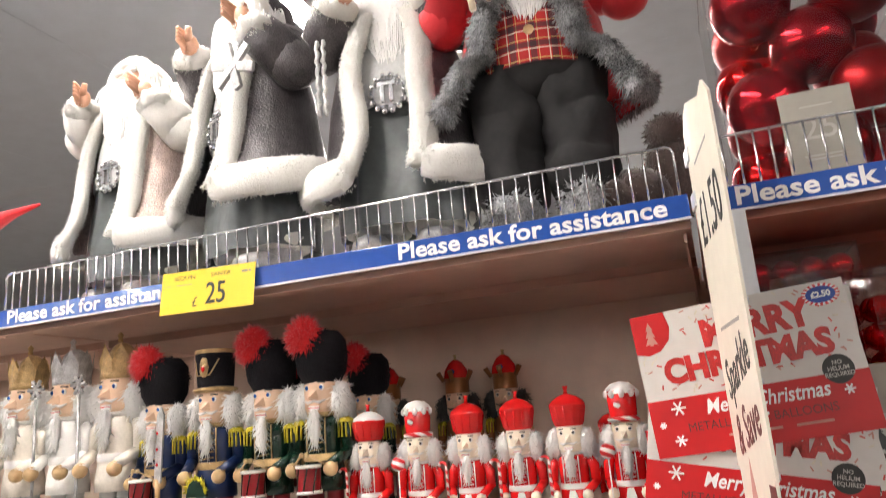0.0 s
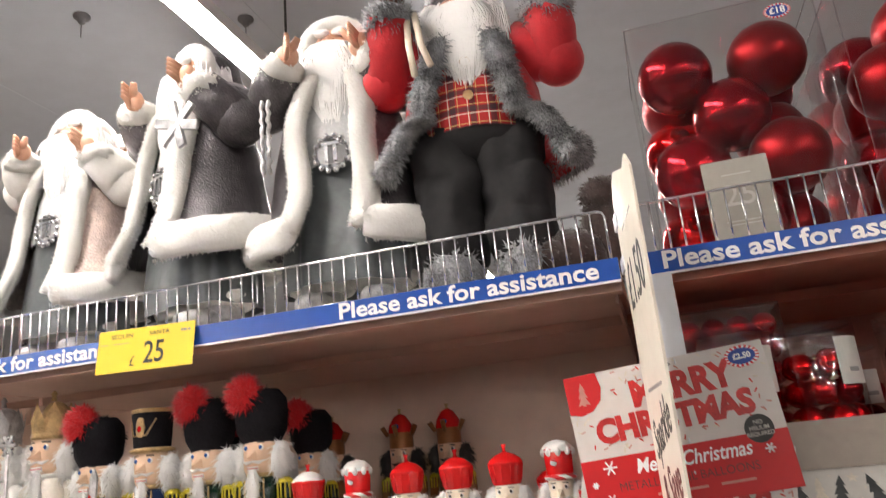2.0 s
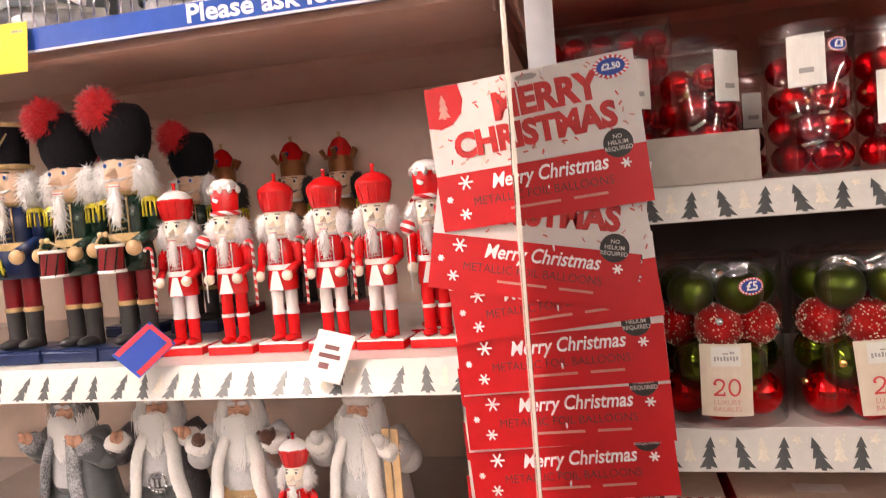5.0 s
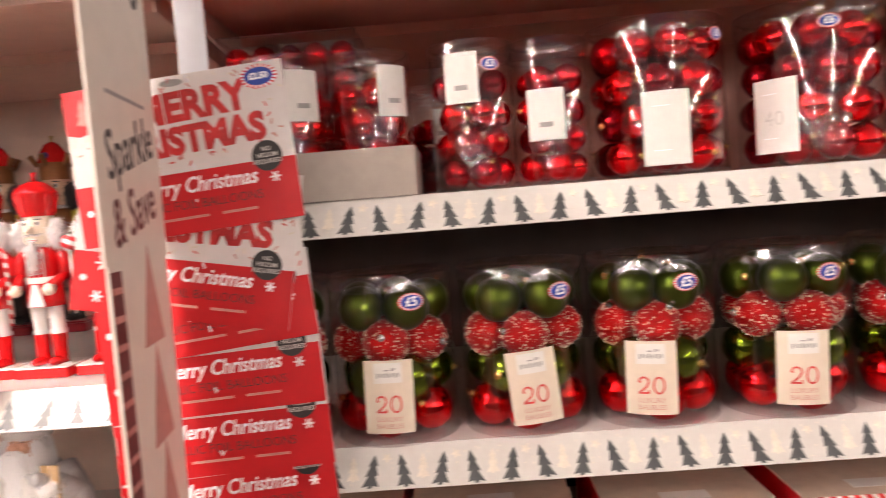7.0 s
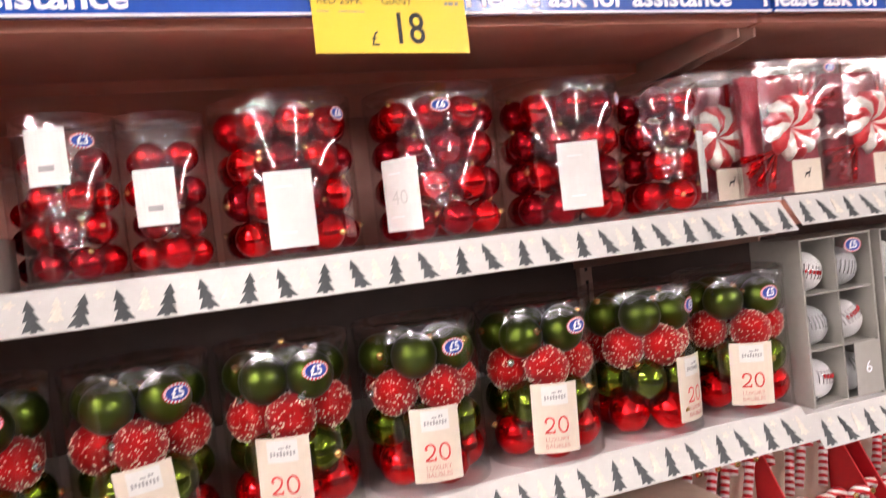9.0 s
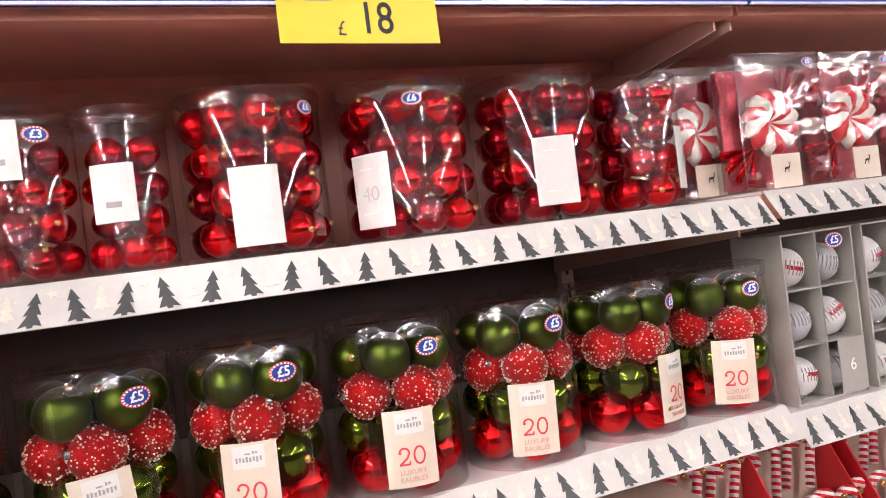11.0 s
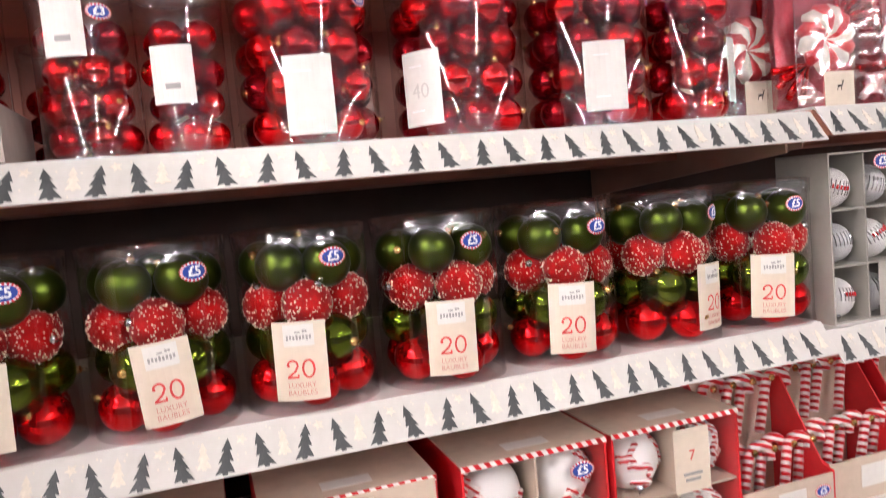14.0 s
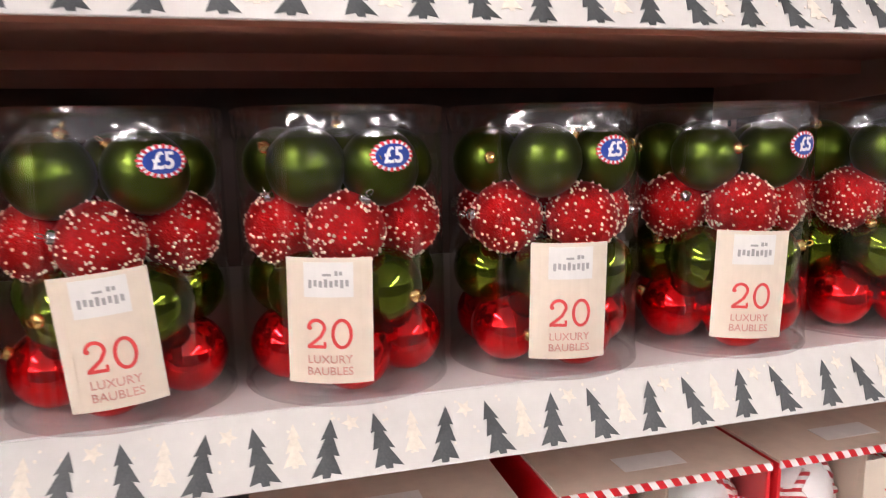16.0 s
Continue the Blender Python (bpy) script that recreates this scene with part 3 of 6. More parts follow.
UNITS = []
for b, (mid, low, words) in enumerate((((1.362,), 1.02, (0.45, 1.05)), ((1.362,), 1.02, (0.255, 1.055)), ((1.561, 1.263), 0.962, (0.25, 1.015)), ((1.567, 1.247), 0.962, (0.18, 0.95)))):
    x0 = (b - 2) * BAY
    u = thing("shelving_unit", "beige steel shop shelving bay with printed strips", "shelving", pose(x0, 0, 0), "shelving bays", "structure")
    UNITS.append(u)
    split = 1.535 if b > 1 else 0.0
    part("back_panel", Maker().box((0.002, DEPTH, split), (BAY - 0.002, DEPTH + 0.012, TOP_Z), BACK_TINTED if split else BACK), u)
    # below the split the panel's shade is painted in as near-black brown
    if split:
        part("back_panel", Maker().box((0.002, DEPTH, 0.0), (BAY - 0.002, DEPTH + 0.012, split - 0.002), BACK_SHADED), u, None, "back panel coloured dark for the shade under the shelf")
    part("plinth", Maker().box((0.004, 0.03, 0), (BAY - 0.004, 0.05, 0.12), STEEL), u)
    for z in (TOP_Z, *mid, low, 0.56, 0.15):
        part("shelf_board", board(z, STEEL_TINTED if split else STEEL), u)
        if b:
            part("bracket", bracket(z, (0.012, BAY - 0.018) if b > 1 else (BAY - 0.018,)), u)
        if z < TOP_Z:
            tree_strip(u, z - 0.021, BAY, *{1.561: (0.0404, 0.0408), 1.263: (0.0419, 0.04137)}.get(z, (0.02, 0.042)))
    blue_strip(u, words)
    post = Maker().box((-0.015, DEPTH - 0.02, 0), (0.015, DEPTH - 0.001, TOP_Z - 0.03), STEEL, bevel=0.002)
    for i in range(34):
        post.box((-0.003, DEPTH - 0.0215, 0.1 + i * 0.05), (0.003, DEPTH - 0.0195, 0.13 + i * 0.05), CORD)
    if b != 1:
        part("upright", post, u)

# wire guards along the top shelf
WIRE = Maker().tube([(0, 0, 0), (0, 0, 0.078)], 0.0016, CHROME, seg=6).mesh("wire")
for b in range(4):
    x0 = (b - 2) * BAY
    g = thing("wire_guard", "low chromed wire guard along the shelf edge", "guard", pose(x0, 0.032, TOP_Z + 0.001), "wire guards")
    w = BAY - 0.012
    path = [(0.008, 0, 0.0), (0.008, 0, 0.07), (0.011, 0, 0.077), (0.018, 0, 0.08), (w - 0.012, 0, 0.08), (w - 0.005, 0, 0.077), (w - 0.002, 0, 0.07), (w - 0.002, 0, 0.0)]
    part("rail", Maker().tube(path, 0.0022, CHROME, seg=8), g)
    part("rail", Maker().tube([(0.008, 0, 0.003), (w - 0.002, 0, 0.003)], 0.0018, CHROME, seg=6), g)
    for i in range(1, 61):
        part("wire", WIRE, g, pose(0.008 + i * (w - 0.01) / 61, -0.002, 0.002))


def price_ticket(m, number, heading):
    t = thing("price_ticket", "yellow price ticket in a clear holder", "price ticket", m, "yellow tickets")
    part("paper", Maker().box((-0.09, 0, -0.036), (0.09, 0.001, 0.036), YELLOW), t)
    part("holder", Maker().box((-0.093, -0.0012, -0.038), (0.093, -0.0006, 0.043), HOLDER), t).visible_shadow = False
    part("clip", Maker().box((-0.06, 0.001, 0.02), (0.06, 0.008, 0.034), ACRYLIC, bevel=0.001), t)
    part("price", lettering(number, 0.052, BLACK_INK, bold=0.0004, squeeze=0.78), t, pose(0.018, -0.0002, -0.009))
    part("pound_sign", lettering("£", 0.024, BLACK_INK, squeeze=0.8), t, pose(-0.022, -0.0002, -0.02))
    for words, x in heading:
        part("heading", lettering(words, 0.0105, BLACK_INK, squeeze=1.15), t, pose(x, -0.0002, 0.024))
    part("small_print", bars([(0.067, 0.023, 0.004, 0.004), (0.073, 0.023, 0.006, 0.004), (0.08, 0.023, 0.004, 0.004), (-0.078, 0.012, 0.014, 0.001), (-0.045, 0.012, 0.03, 0.001)], GREY_INK), t, pose(0, -0.0004, 0))


price_ticket(pose(-0.766, -0.016, 1.836, -6, 1, 2), "25", (("SANTA", 0.025), ("SEQUIN", -0.045)))
price_ticket(pose(0.7215, -0.014, 1.815, -6, 1.5, -1), "18", (("RED 25PK", -0.058), ("GIANT", 0.008)))


# ---- baubles ----
def ball(r, mat, seg=20, rings=12):
    return Maker().ell((0, 0, 0), r, mat, seg=seg, rings=rings)


def cap_mesh(r, mat):
    k = Maker().lathe([(0.0, r * 1.16), (r * 0.13, r * 1.15), (r * 0.17, r * 1.10), (r * 0.17, r * 0.98)], mat, seg=10)
    ring = [(r * 0.1 * math.cos(a * 0.785), 0, r * 1.26 + r * 0.1 * math.sin(a * 0.785)) for a in range(9)]
    k.tube(ring, r * 0.018, mat, seg=5, cap=False)
    return k.mesh("cap")


def beaded(r):
    k = Maker()
    for _ in range(300):
        d = Vector((random.gauss(0, 1), random.gauss(0, 1), random.gauss(0, 1))).normalized()
        k.ell(d * r * 1.01, r * random.uniform(0.018, 0.052), BEAD, seg=5, rings=3)
    return k.mesh("beads")


SET = {}


def bauble_set(r):
    if r not in SET:
        SET[r] = {n: ball(r, m).mesh("bauble") for n, m in (("shiny", RED_SHINY), ("satin", RED_SATIN), ("dark", RED_DARK), ("matt", RED_MATT), ("glitter", RED_GLITTER), ("gold", GOLD_GLITTER), ("green", GREEN_SHINY), ("green_satin", GREEN_SATIN))}
        SET[r]["cap"], SET[r]["silver"], SET[r]["beads"] = cap_mesh(r, GOLD), cap_mesh(r, SILVER), beaded(r) if 0.026 < r < 0.03 else None
    return SET[r]


def bauble(parent, r, kind, at, cap=True, away=False):
    s = bauble_set(r)
    turn = Euler((random.uniform(-1.9, 1.9), random.uniform(-1.2, 1.2), random.uniform(0, 6.28))).to_matrix().to_4x4()
    if away:
        turn = pose(0, 0, 0, random.uniform(-125, -75), 0, random.uniform(-35, 35))
    b = part("bauble", s[kind], parent, Matrix.Translation(at) @ turn)
    if cap:
        part("cap", s["silver" if kind == "glitter" else "cap"], b)
    if kind == "glitter" and s["beads"]:
        part("beads", s["beads"], b, None, "white glitter beads")
    return b


SHELLS = {}


def tub_shell(r, h):
    if (r, h) not in SHELLS:
        wall = Maker().lathe([(r, 0.002), (r, h - 0.018)], CLEAR, seg=48)
        wall.lathe([(r - 0.001, 0.002), (0.0, 0.003)], CLEAR, seg=48)
        rim = Maker().lathe([(r + 0.0012, h - 0.020), (r + 0.0014, h), (r - 0.003, h + 0.0015), (r - 0.004, h - 0.003), (0.0, h - 0.004)], CLEAR_RIM, seg=48, lump=0.008, freq=90)
        foot = Maker().lathe([(r + 0.0004, 0.008), (r + 0.0012, 0.0), (r - 0.004, 0.0005)], CLEAR, seg=48)
        SHELLS[(r, h)] = [k.mesh(n) for k, n in ((wall, "tub_wall"), (rim, "lid"), (foot, "base"))]
    return SHELLS[(r, h)]


def tub(x, y, z, r, h, layers, br, label, group, caps=True, ring=None, facing=None):
    """A clear round tub of baubles in layers; each layer: kind names to pick from, height, count in the ring, count inside."""
    t = thing("bauble_tub", label, "bauble tub", pose(x, y, z), group)
    for me, n in zip(tub_shell(r, h), ("tub_wall", "lid", "base")):
        part(n, me, t, None, "clear plastic").visible_shadow = False
    turn = random.uniform(0, 6.28) if facing is None else facing
    for i, (kinds, bz, count, inside) in enumerate(layers):
        rr = (r - br - 0.0025) if ring is None else ring
        for j in range(count):
            a = turn + 2 * math.pi * (j + 0.5 * (i % 2)) / count + random.uniform(-0.06, 0.06)
            bauble(t, br, random.choice(kinds), (rr * math.cos(a), rr * math.sin(a), bz + random.uniform(-0.0015, 0.0015)), caps)
        for j in range(inside):
            a = turn + 3.14 * j
            bauble(t, br, random.choice(kinds), (br * 0.95 * math.cos(a), br * 0.95 * math.sin(a), bz), False)
    return t


def wrap_label(t, r, angle, z, w, h, mat, words=(), small=(), tilt=0.0, panel=None, seg=8):
    """A card round the tub, with words of (text, size, dz, ink)."""
    m = pose(0, 0, z, 0, 0, angle) @ pose(0, 0, 0, 0, tilt, 0)
    name = f"card {r:.4f} {w:.4f} {h:.4f} {mat.name}"
    me = BENT.get(name)
    if me is None:
        me = BENT[name] = bend(grid_plate(w, h, 0.0006, mat, seg).mesh("label_card"), r + 0.0012)
    c = part("label_card", me, t, m, "printed paper card")
    if panel:
        pw, ph, pz = panel
        part("panel", bend(grid_plate(pw, ph, 0.0004, CARD_WHITE).mesh("panel"), r + 0.0018), c, pose(0, 0, pz))
    for text, size, dz, ink, bold in words:
        part("print", wrapped(lettering(text, size, ink, bold=bold), r + 0.0022), c, pose(0, 0, dz))
    if small:
        part("small_print", bend(bars(*small).mesh("small_print"), r + 0.0022), c)
    return c


def ribbon(k, pts, widths, mat):
    """A flat stroke in the xz plane."""
    widths = [widths] * len(pts) if isinstance(widths, (int, float)) else widths
    row = []
    for i, (x, z) in enumerate(pts):
        (ax, az), (bx, bz) = pts[max(i - 1, 0)], pts[min(i + 1, len(pts) - 1)]
        n = Vector((-(bz - az), 0, bx - ax)).normalized() * widths[i] / 2
        row.append(((x + n.x, 0, z + n.z), (x - n.x, 0, z - n.z)))
    vs = [p for pair in row for p in pair]
    k.add(vs, [(2 * i, 2 * i + 1, 2 * i + 3, 2 * i + 2) for i in range(len(pts) - 1)], mat, False)


def typed_twenty(h):
    """The figures 2 and 0 in slab-footed typewriter strokes."""
    k, w = Maker(), h * 0.115
    arc = [(-0.27 * math.cos(radians(a)) - 0.43, 0.2 + 0.27 * math.sin(radians(a))) for a in range(-5, 200, 15)]
    arc += [(-0.30, -0.1), (-0.50, -0.27), (-0.70, -0.42)]
    ribbon(k, [(x * h, z * h) for x, z in arc], w, RED_INK)
    ribbon(k, [(-0.75 * h, -0.445 * h), (-0.13 * h, -0.445 * h)], w, RED_INK)
    ribbon(k, [(-0.155 * h, -0.46 * h), (-0.155 * h, -0.27 * h)], w * 0.8, RED_INK)
    k.plate([(-0.66 * h + 0.075 * h * math.cos(i * 0.524), 0.2 * h + 0.075 * h * math.sin(i * 0.524)) for i in range(12)], 0.0002, RED_INK)
    ring = [((0.42 + 0.30 * math.cos(radians(a))) * h, 0.47 * h * math.sin(radians(a))) for a in range(0, 361, 15)]
    ribbon(k, ring, w, RED_INK)
    return k.mesh("figures")


TWENTY = bend(typed_twenty(0.0205), 0.078 + 0.0022)
TUB_R, TUB_H = 0.078, 0.205
LAYERS = ((("shiny",), 0.0310, 5, 0), (("green",), 0.0755, 5, 0), (("glitter",), 0.120, 5, 0), (("green_satin",), 0.1635, 5, 0))
LOGO = [(0.0055, 0.0335, 0.0022, 0.0032), (0.0085, 0.0335, 0.0022, 0.0026), (-0.001, 0.0325, 0.006, 0.0016)] + [(-0.0125 + i * 0.0036, 0.0262 + 0.0006 * (i % 2), 0.0022, 0.0045 + 0.0012 * (i % 3 == 0)) for i in range(8)]
for cx, la, ba, tilt in ((0.078, 4, 20, 0), (0.238, -2, 24, 1), (0.404, 3, 33, -5), (0.568, -16, 19, 1), (0.735, -8, 18, 1), (0.903, -14, 18, 2), (1.066, 24, 34, 2), (1.232, -24, 4, 2)):
    t = tub(cx, 0.086, 1.2635, TUB_R, TUB_H, LAYERS, 0.0285, "clear tub of red and green baubles with a price sticker", "red and green bauble tubs", facing=radians(-90 + random.uniform(-14, 14)))
    card = wrap_label(t, TUB_R, la, 0.061, 0.060, 0.088, CARD, (("LUXURY", 0.0082, -0.0268, PINK_PRINT, 0.0), ("BAUBLES", 0.0082, -0.0352, PINK_PRINT, 0.0)), (LOGO, GREY_INK), tilt, (0.034, 0.024, 0.029))
    part("number", TWENTY, card, pose(0, 0, -0.0085))
    price_badge(t, "£5", pose(0, 0, 0.172, 0, 0, ba), 0.030, TUB_R + 0.0014)

MIX = ("satin", "dark", "satin", "shiny", "satin", "dark", "shiny", "shiny", "dark")
UP_Z = 1.5615


def forty(x, y, r, h, la, lz, lw, lh, badge, number="", card=CARD_WHITE):
    br = 0.0235 if r > 0.06 else 0.0185
    n = int(2 * math.pi * (r - br - 0.002) / (2 * br))
    rows = tuple((MIX, br + 0.0035 + i * br * 1.94, n, 2 if n > 6 else 0) for i in range(4 if r > 0.06 else int((h - 0.02) / (br * 1.94))))
    t = tub(x, y, UP_Z, r, h, rows, br, "clear tub of assorted red baubles with a pale card", "red bauble tubs")
    words = ((number, 0.026, -0.004, PALE_INK, 0.0),) if number else ()
    small = (([(0, -0.2 * lh, 0.016, 0.006)], GREY_INK) if number == "" and lw < 0.05 else ([(-0.006, 0.3 * lh, 0.02, 0.001), (-0.006, -0.3 * lh, 0.02, 0.001)], WHITE_INK))
    wrap_label(t, r, la, lz, lw, lh, card, words, small)
    if badge:
        price_badge(t, badge[0], pose(0, 0, badge[2], 0, 0, badge[1]), 0.024, r + 0.0014)
    return t


forty(0.128, 0.085, 0.050, 0.180, 35, 0.13, 0.042, 0.062, None)
forty(0.232, 0.100, 0.052, 0.180, 40, 0.13, 0.042, 0.062, None)
forty(0.362, 0.090, 0.052, 0.180, -15, 0.135, 0.042, 0.06, ("£3", 25, 0.15))
forty(0.460, 0.095, 0.048, 0.178, -14, 0.085, 0.046, 0.062, None)
forty(0.606, 0.140, 0.088, 0.195, -8, 0.058, 0.056, 0.090, ("£6", 42, 0.17))
forty(0.808, 0.140, 0.089, 0.200, -52, 0.064, 0.056, 0.092, ("£6", -10, 0.17), "40", CARD_WHITE)
forty(1.002, 0.138, 0.088, 0.200, -13, 0.066, 0.058, 0.090, ("£6", 48, 0.17))
forty(1.166, 0.130, 0.066, 0.192, 42, 0.07, 0.05, 0.09, None, "40", CARD_WHITE)
forty(0.306, 0.27, 0.045, 0.16, 20, 0.1, 0.03, 0.05, None)

# open tray in front of the small tubs
tray = thing("display_tray", "plain beige cardboard display tray on the shelf", "tray", pose(0, 0, UP_Z))
for lo, hi in (((0.100, 0.012, 0), (0.288, 0.0145, 0.058)), ((0.100, 0.16, 0), (0.288, 0.1625, 0.058)), ((0.100, 0.0145, 0), (0.1025, 0.16, 0.058)), ((0.2855, 0.0145, 0), (0.288, 0.16, 0.058))):
    part("tray_wall", Maker().box(lo, hi, TRAY), tray)


def clear_box(name, w, d, h, label, m, group="", sheet=CLEAR_BOX):
    """A folded box of clear plastic with pressed edges."""
    t = thing(name, label, "clear box", m, group)
    part("clear_wall", Maker().box((-w / 2, 0, 0.001), (w / 2, d, h), sheet), t, None, "clear folded plastic").visible_shadow = False
    edge = Maker()
    for x in (-w / 2, w / 2):
        edge.tube([(x, 0, 0), (x, 0, h)], 0.0012, CLEAR_RIM, seg=6)
        edge.tube([(x, 0, h), (x, d, h)], 0.0012, CLEAR_RIM, seg=6)
    edge.tube([(-w / 2, 0, h), (w / 2, 0, h)], 0.0012, CLEAR_RIM, seg=6)
    part("clear_edge", edge, t).visible_shadow = False
    return t


t = clear_box("bauble_box", 0.19, 0.2, 0.235, "clear box packed with small red baubles", pose(0.115, 0.165, UP_Z))
for i in range(5):
    for j in range(5):
        for l in range(6):
            bauble(t, 0.0182, random.choice(MIX), (-0.0735 + i * 0.0367, 0.024 + j * 0.038, 0.0215 + l * 0.0372), False)

# giant baubles on the top shelf
for n, cx in enumerate((-2.2, 0.196, 0.492, 0.777, 1.052, 1.34, 1.64)):
    if cx < 0:
        continue
    t = clear_box("giant_bauble_box", 0.27, 0.25, 0.372, "clear box of giant red baubles with a grey card", pose(cx, 0.052, TOP_Z + 0.001), "giant bauble boxes")
    behind = clear_box("giant_bauble_box", 0.27, 0.25, 0.372, "clear box of giant red baubles behind the front row", pose(cx + 0.02, 0.318, TOP_Z + 0.001), "giant bauble boxes") if cx > 0.4 else None
    for row, l in [(r, l) for r in range(2 if cx > 0.4 else 1) for l in range(4)]:
        spots = ((-0.069, 0.064), (0.069, 0.064), (-0.066, 0.186), (0.066, 0.186)) if (l + n) % 2 == 0 else ((random.uniform(-0.02, 0.02), 0.066), (-0.072, 0.184), (0.072, 0.184))
        for j, (bx, by) in enumerate(spots):
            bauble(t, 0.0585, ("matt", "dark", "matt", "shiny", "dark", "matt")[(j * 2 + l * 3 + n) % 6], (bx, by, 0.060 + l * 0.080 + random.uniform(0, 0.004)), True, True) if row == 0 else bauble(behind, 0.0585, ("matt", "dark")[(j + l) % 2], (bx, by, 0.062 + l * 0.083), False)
    c = part("label_card", Maker().box((-0.045, -0.002, 0.002), (0.045, -0.001, 0.128), CARD_GREY), t, pose(-0.02, 0, 0), "grey paper card")
    part("print", lettering("25", 0.045, PALE_INK), c, pose(0, -0.0023, 0.072))
    part("small_print", bars([(0, 0.105, 0.04, 0.0015), (0, 0.035, 0.05, 0.0015), (0, 0.03, 0.04, 0.0015)], PALE_INK), c, pose(0, -0.0026, 0))
    price_badge(t, "£18", pose(0.085, -0.002, 0.345), 0.034)


# ---- boxes on the lower shelf and the next bay ----
def peppermint(m):
    t = clear_box("sweet_ornament_pack", 0.165, 0.06, 0.205, "clear pack with a large peppermint sweet ornament", m, "sweet ornament packs", CLEAR_WRAP)
    disc = Maker()
    for i in range(12):
        a = i * math.pi / 6
        pts = [(0.045 * s * math.cos(a + s * 0.9), -0.012 * math.sin(s * 3.0), 0.045 * s * math.sin(a + s * 0.9)) for s in (0.05, 0.3, 0.55, 0.8, 1.0)]
        disc.tube(pts, [0.002, 0.006, 0.0095, 0.0115, 0.004], NC_PEARL if i % 2 else RED_CARD, seg=8)
    part("swirl", disc, t, pose(0.0, 0.03, 0.105) @ Matrix.Diagonal((1.12, 1, 1.12, 1)), "red and white swirl")
    foil = Maker()
    n = 14
    vs = [(-0.074 + 0.148 * i / n, 0.046 + 0.008 * noise.noise(Vector((i * 0.9, j * 0.9, m.translation.x * 9))), 0.006 + 0.185 * j / n) for i in range(n + 1) for j in range(n + 1)]
    vs += [(x, 0.058, z) for x, y, z in vs]
    fs = [(i * (n + 1) + j, (i + 1) * (n + 1) + j, (i + 1) * (n + 1) + j + 1, i * (n + 1) + j + 1) for i in range(n) for j in range(n)]
    q = (n + 1) ** 2
    fs += [tuple(v + q for v in reversed(f)) for f in fs]
    part("foil", foil.add(vs, fs, RED_FOIL), t, None, "crumpled red foil")
    for sx in (-1, 1):
        fan = Maker()
        for j in range(7):
            a = radians(-36 + j * 12)
            fan.tube([(0.0, 0, 0), (0.03 * math.cos(a), 0.004 * (-1) ** j, 0.03 * math.sin(a)), (0.062 * math.cos(a), 0.008 * (-1) ** j, 0.062 * math.sin(a))], [0.003, 0.004, 0.006], RED_SHINY, seg=6)
        part("twist", fan, t, pose(sx * 0.03, 0.03, 0.1 + sx * 0.03) @ pose(0, 0, 0, 0, -45 if sx > 0 else 135, 0), "crimped red foil twist")
    c = part("label_card", Maker().box((-0.028, -0.002, 0.002), (0.028, -0.0012, 0.052), CARD), t, pose(-0.005, 0, 0), "cream paper card")
    deer = Maker().tube([(-0.004, 0, 0), (0.004, 0, 0.001)], 0.0018, BLACK_INK, seg=6).tube([(0.004, 0, 0), (0.006, 0, 0.005)], 0.0009, BLACK_INK, seg=5).tube([(-0.003, 0, 0), (-0.005, 0, -0.006)], 0.0006, BLACK_INK, seg=5).tube([(0.003, 0, 0), (0.003, 0, -0.006)], 0.0006, BLACK_INK, seg=5).tube([(0.006, 0, 0.005), (0.004, 0, 0.009)], 0.0004, BLACK_INK, seg=5).tube([(0.006, 0, 0.005), (0.008, 0, 0.009)], 0.0004, BLACK_INK, seg=5)
    part("deer_print", deer, c, pose(0, -0.0022, 0.03))
    price_badge(t, "£5", pose(0.06, -0.002, 0.19), 0.02)


for x, y in ((1.30, 0.125), (1.382, 0.055), (1.556, 0.06), (1.73, 0.06)):
    peppermint(pose(x, y, 1.568))


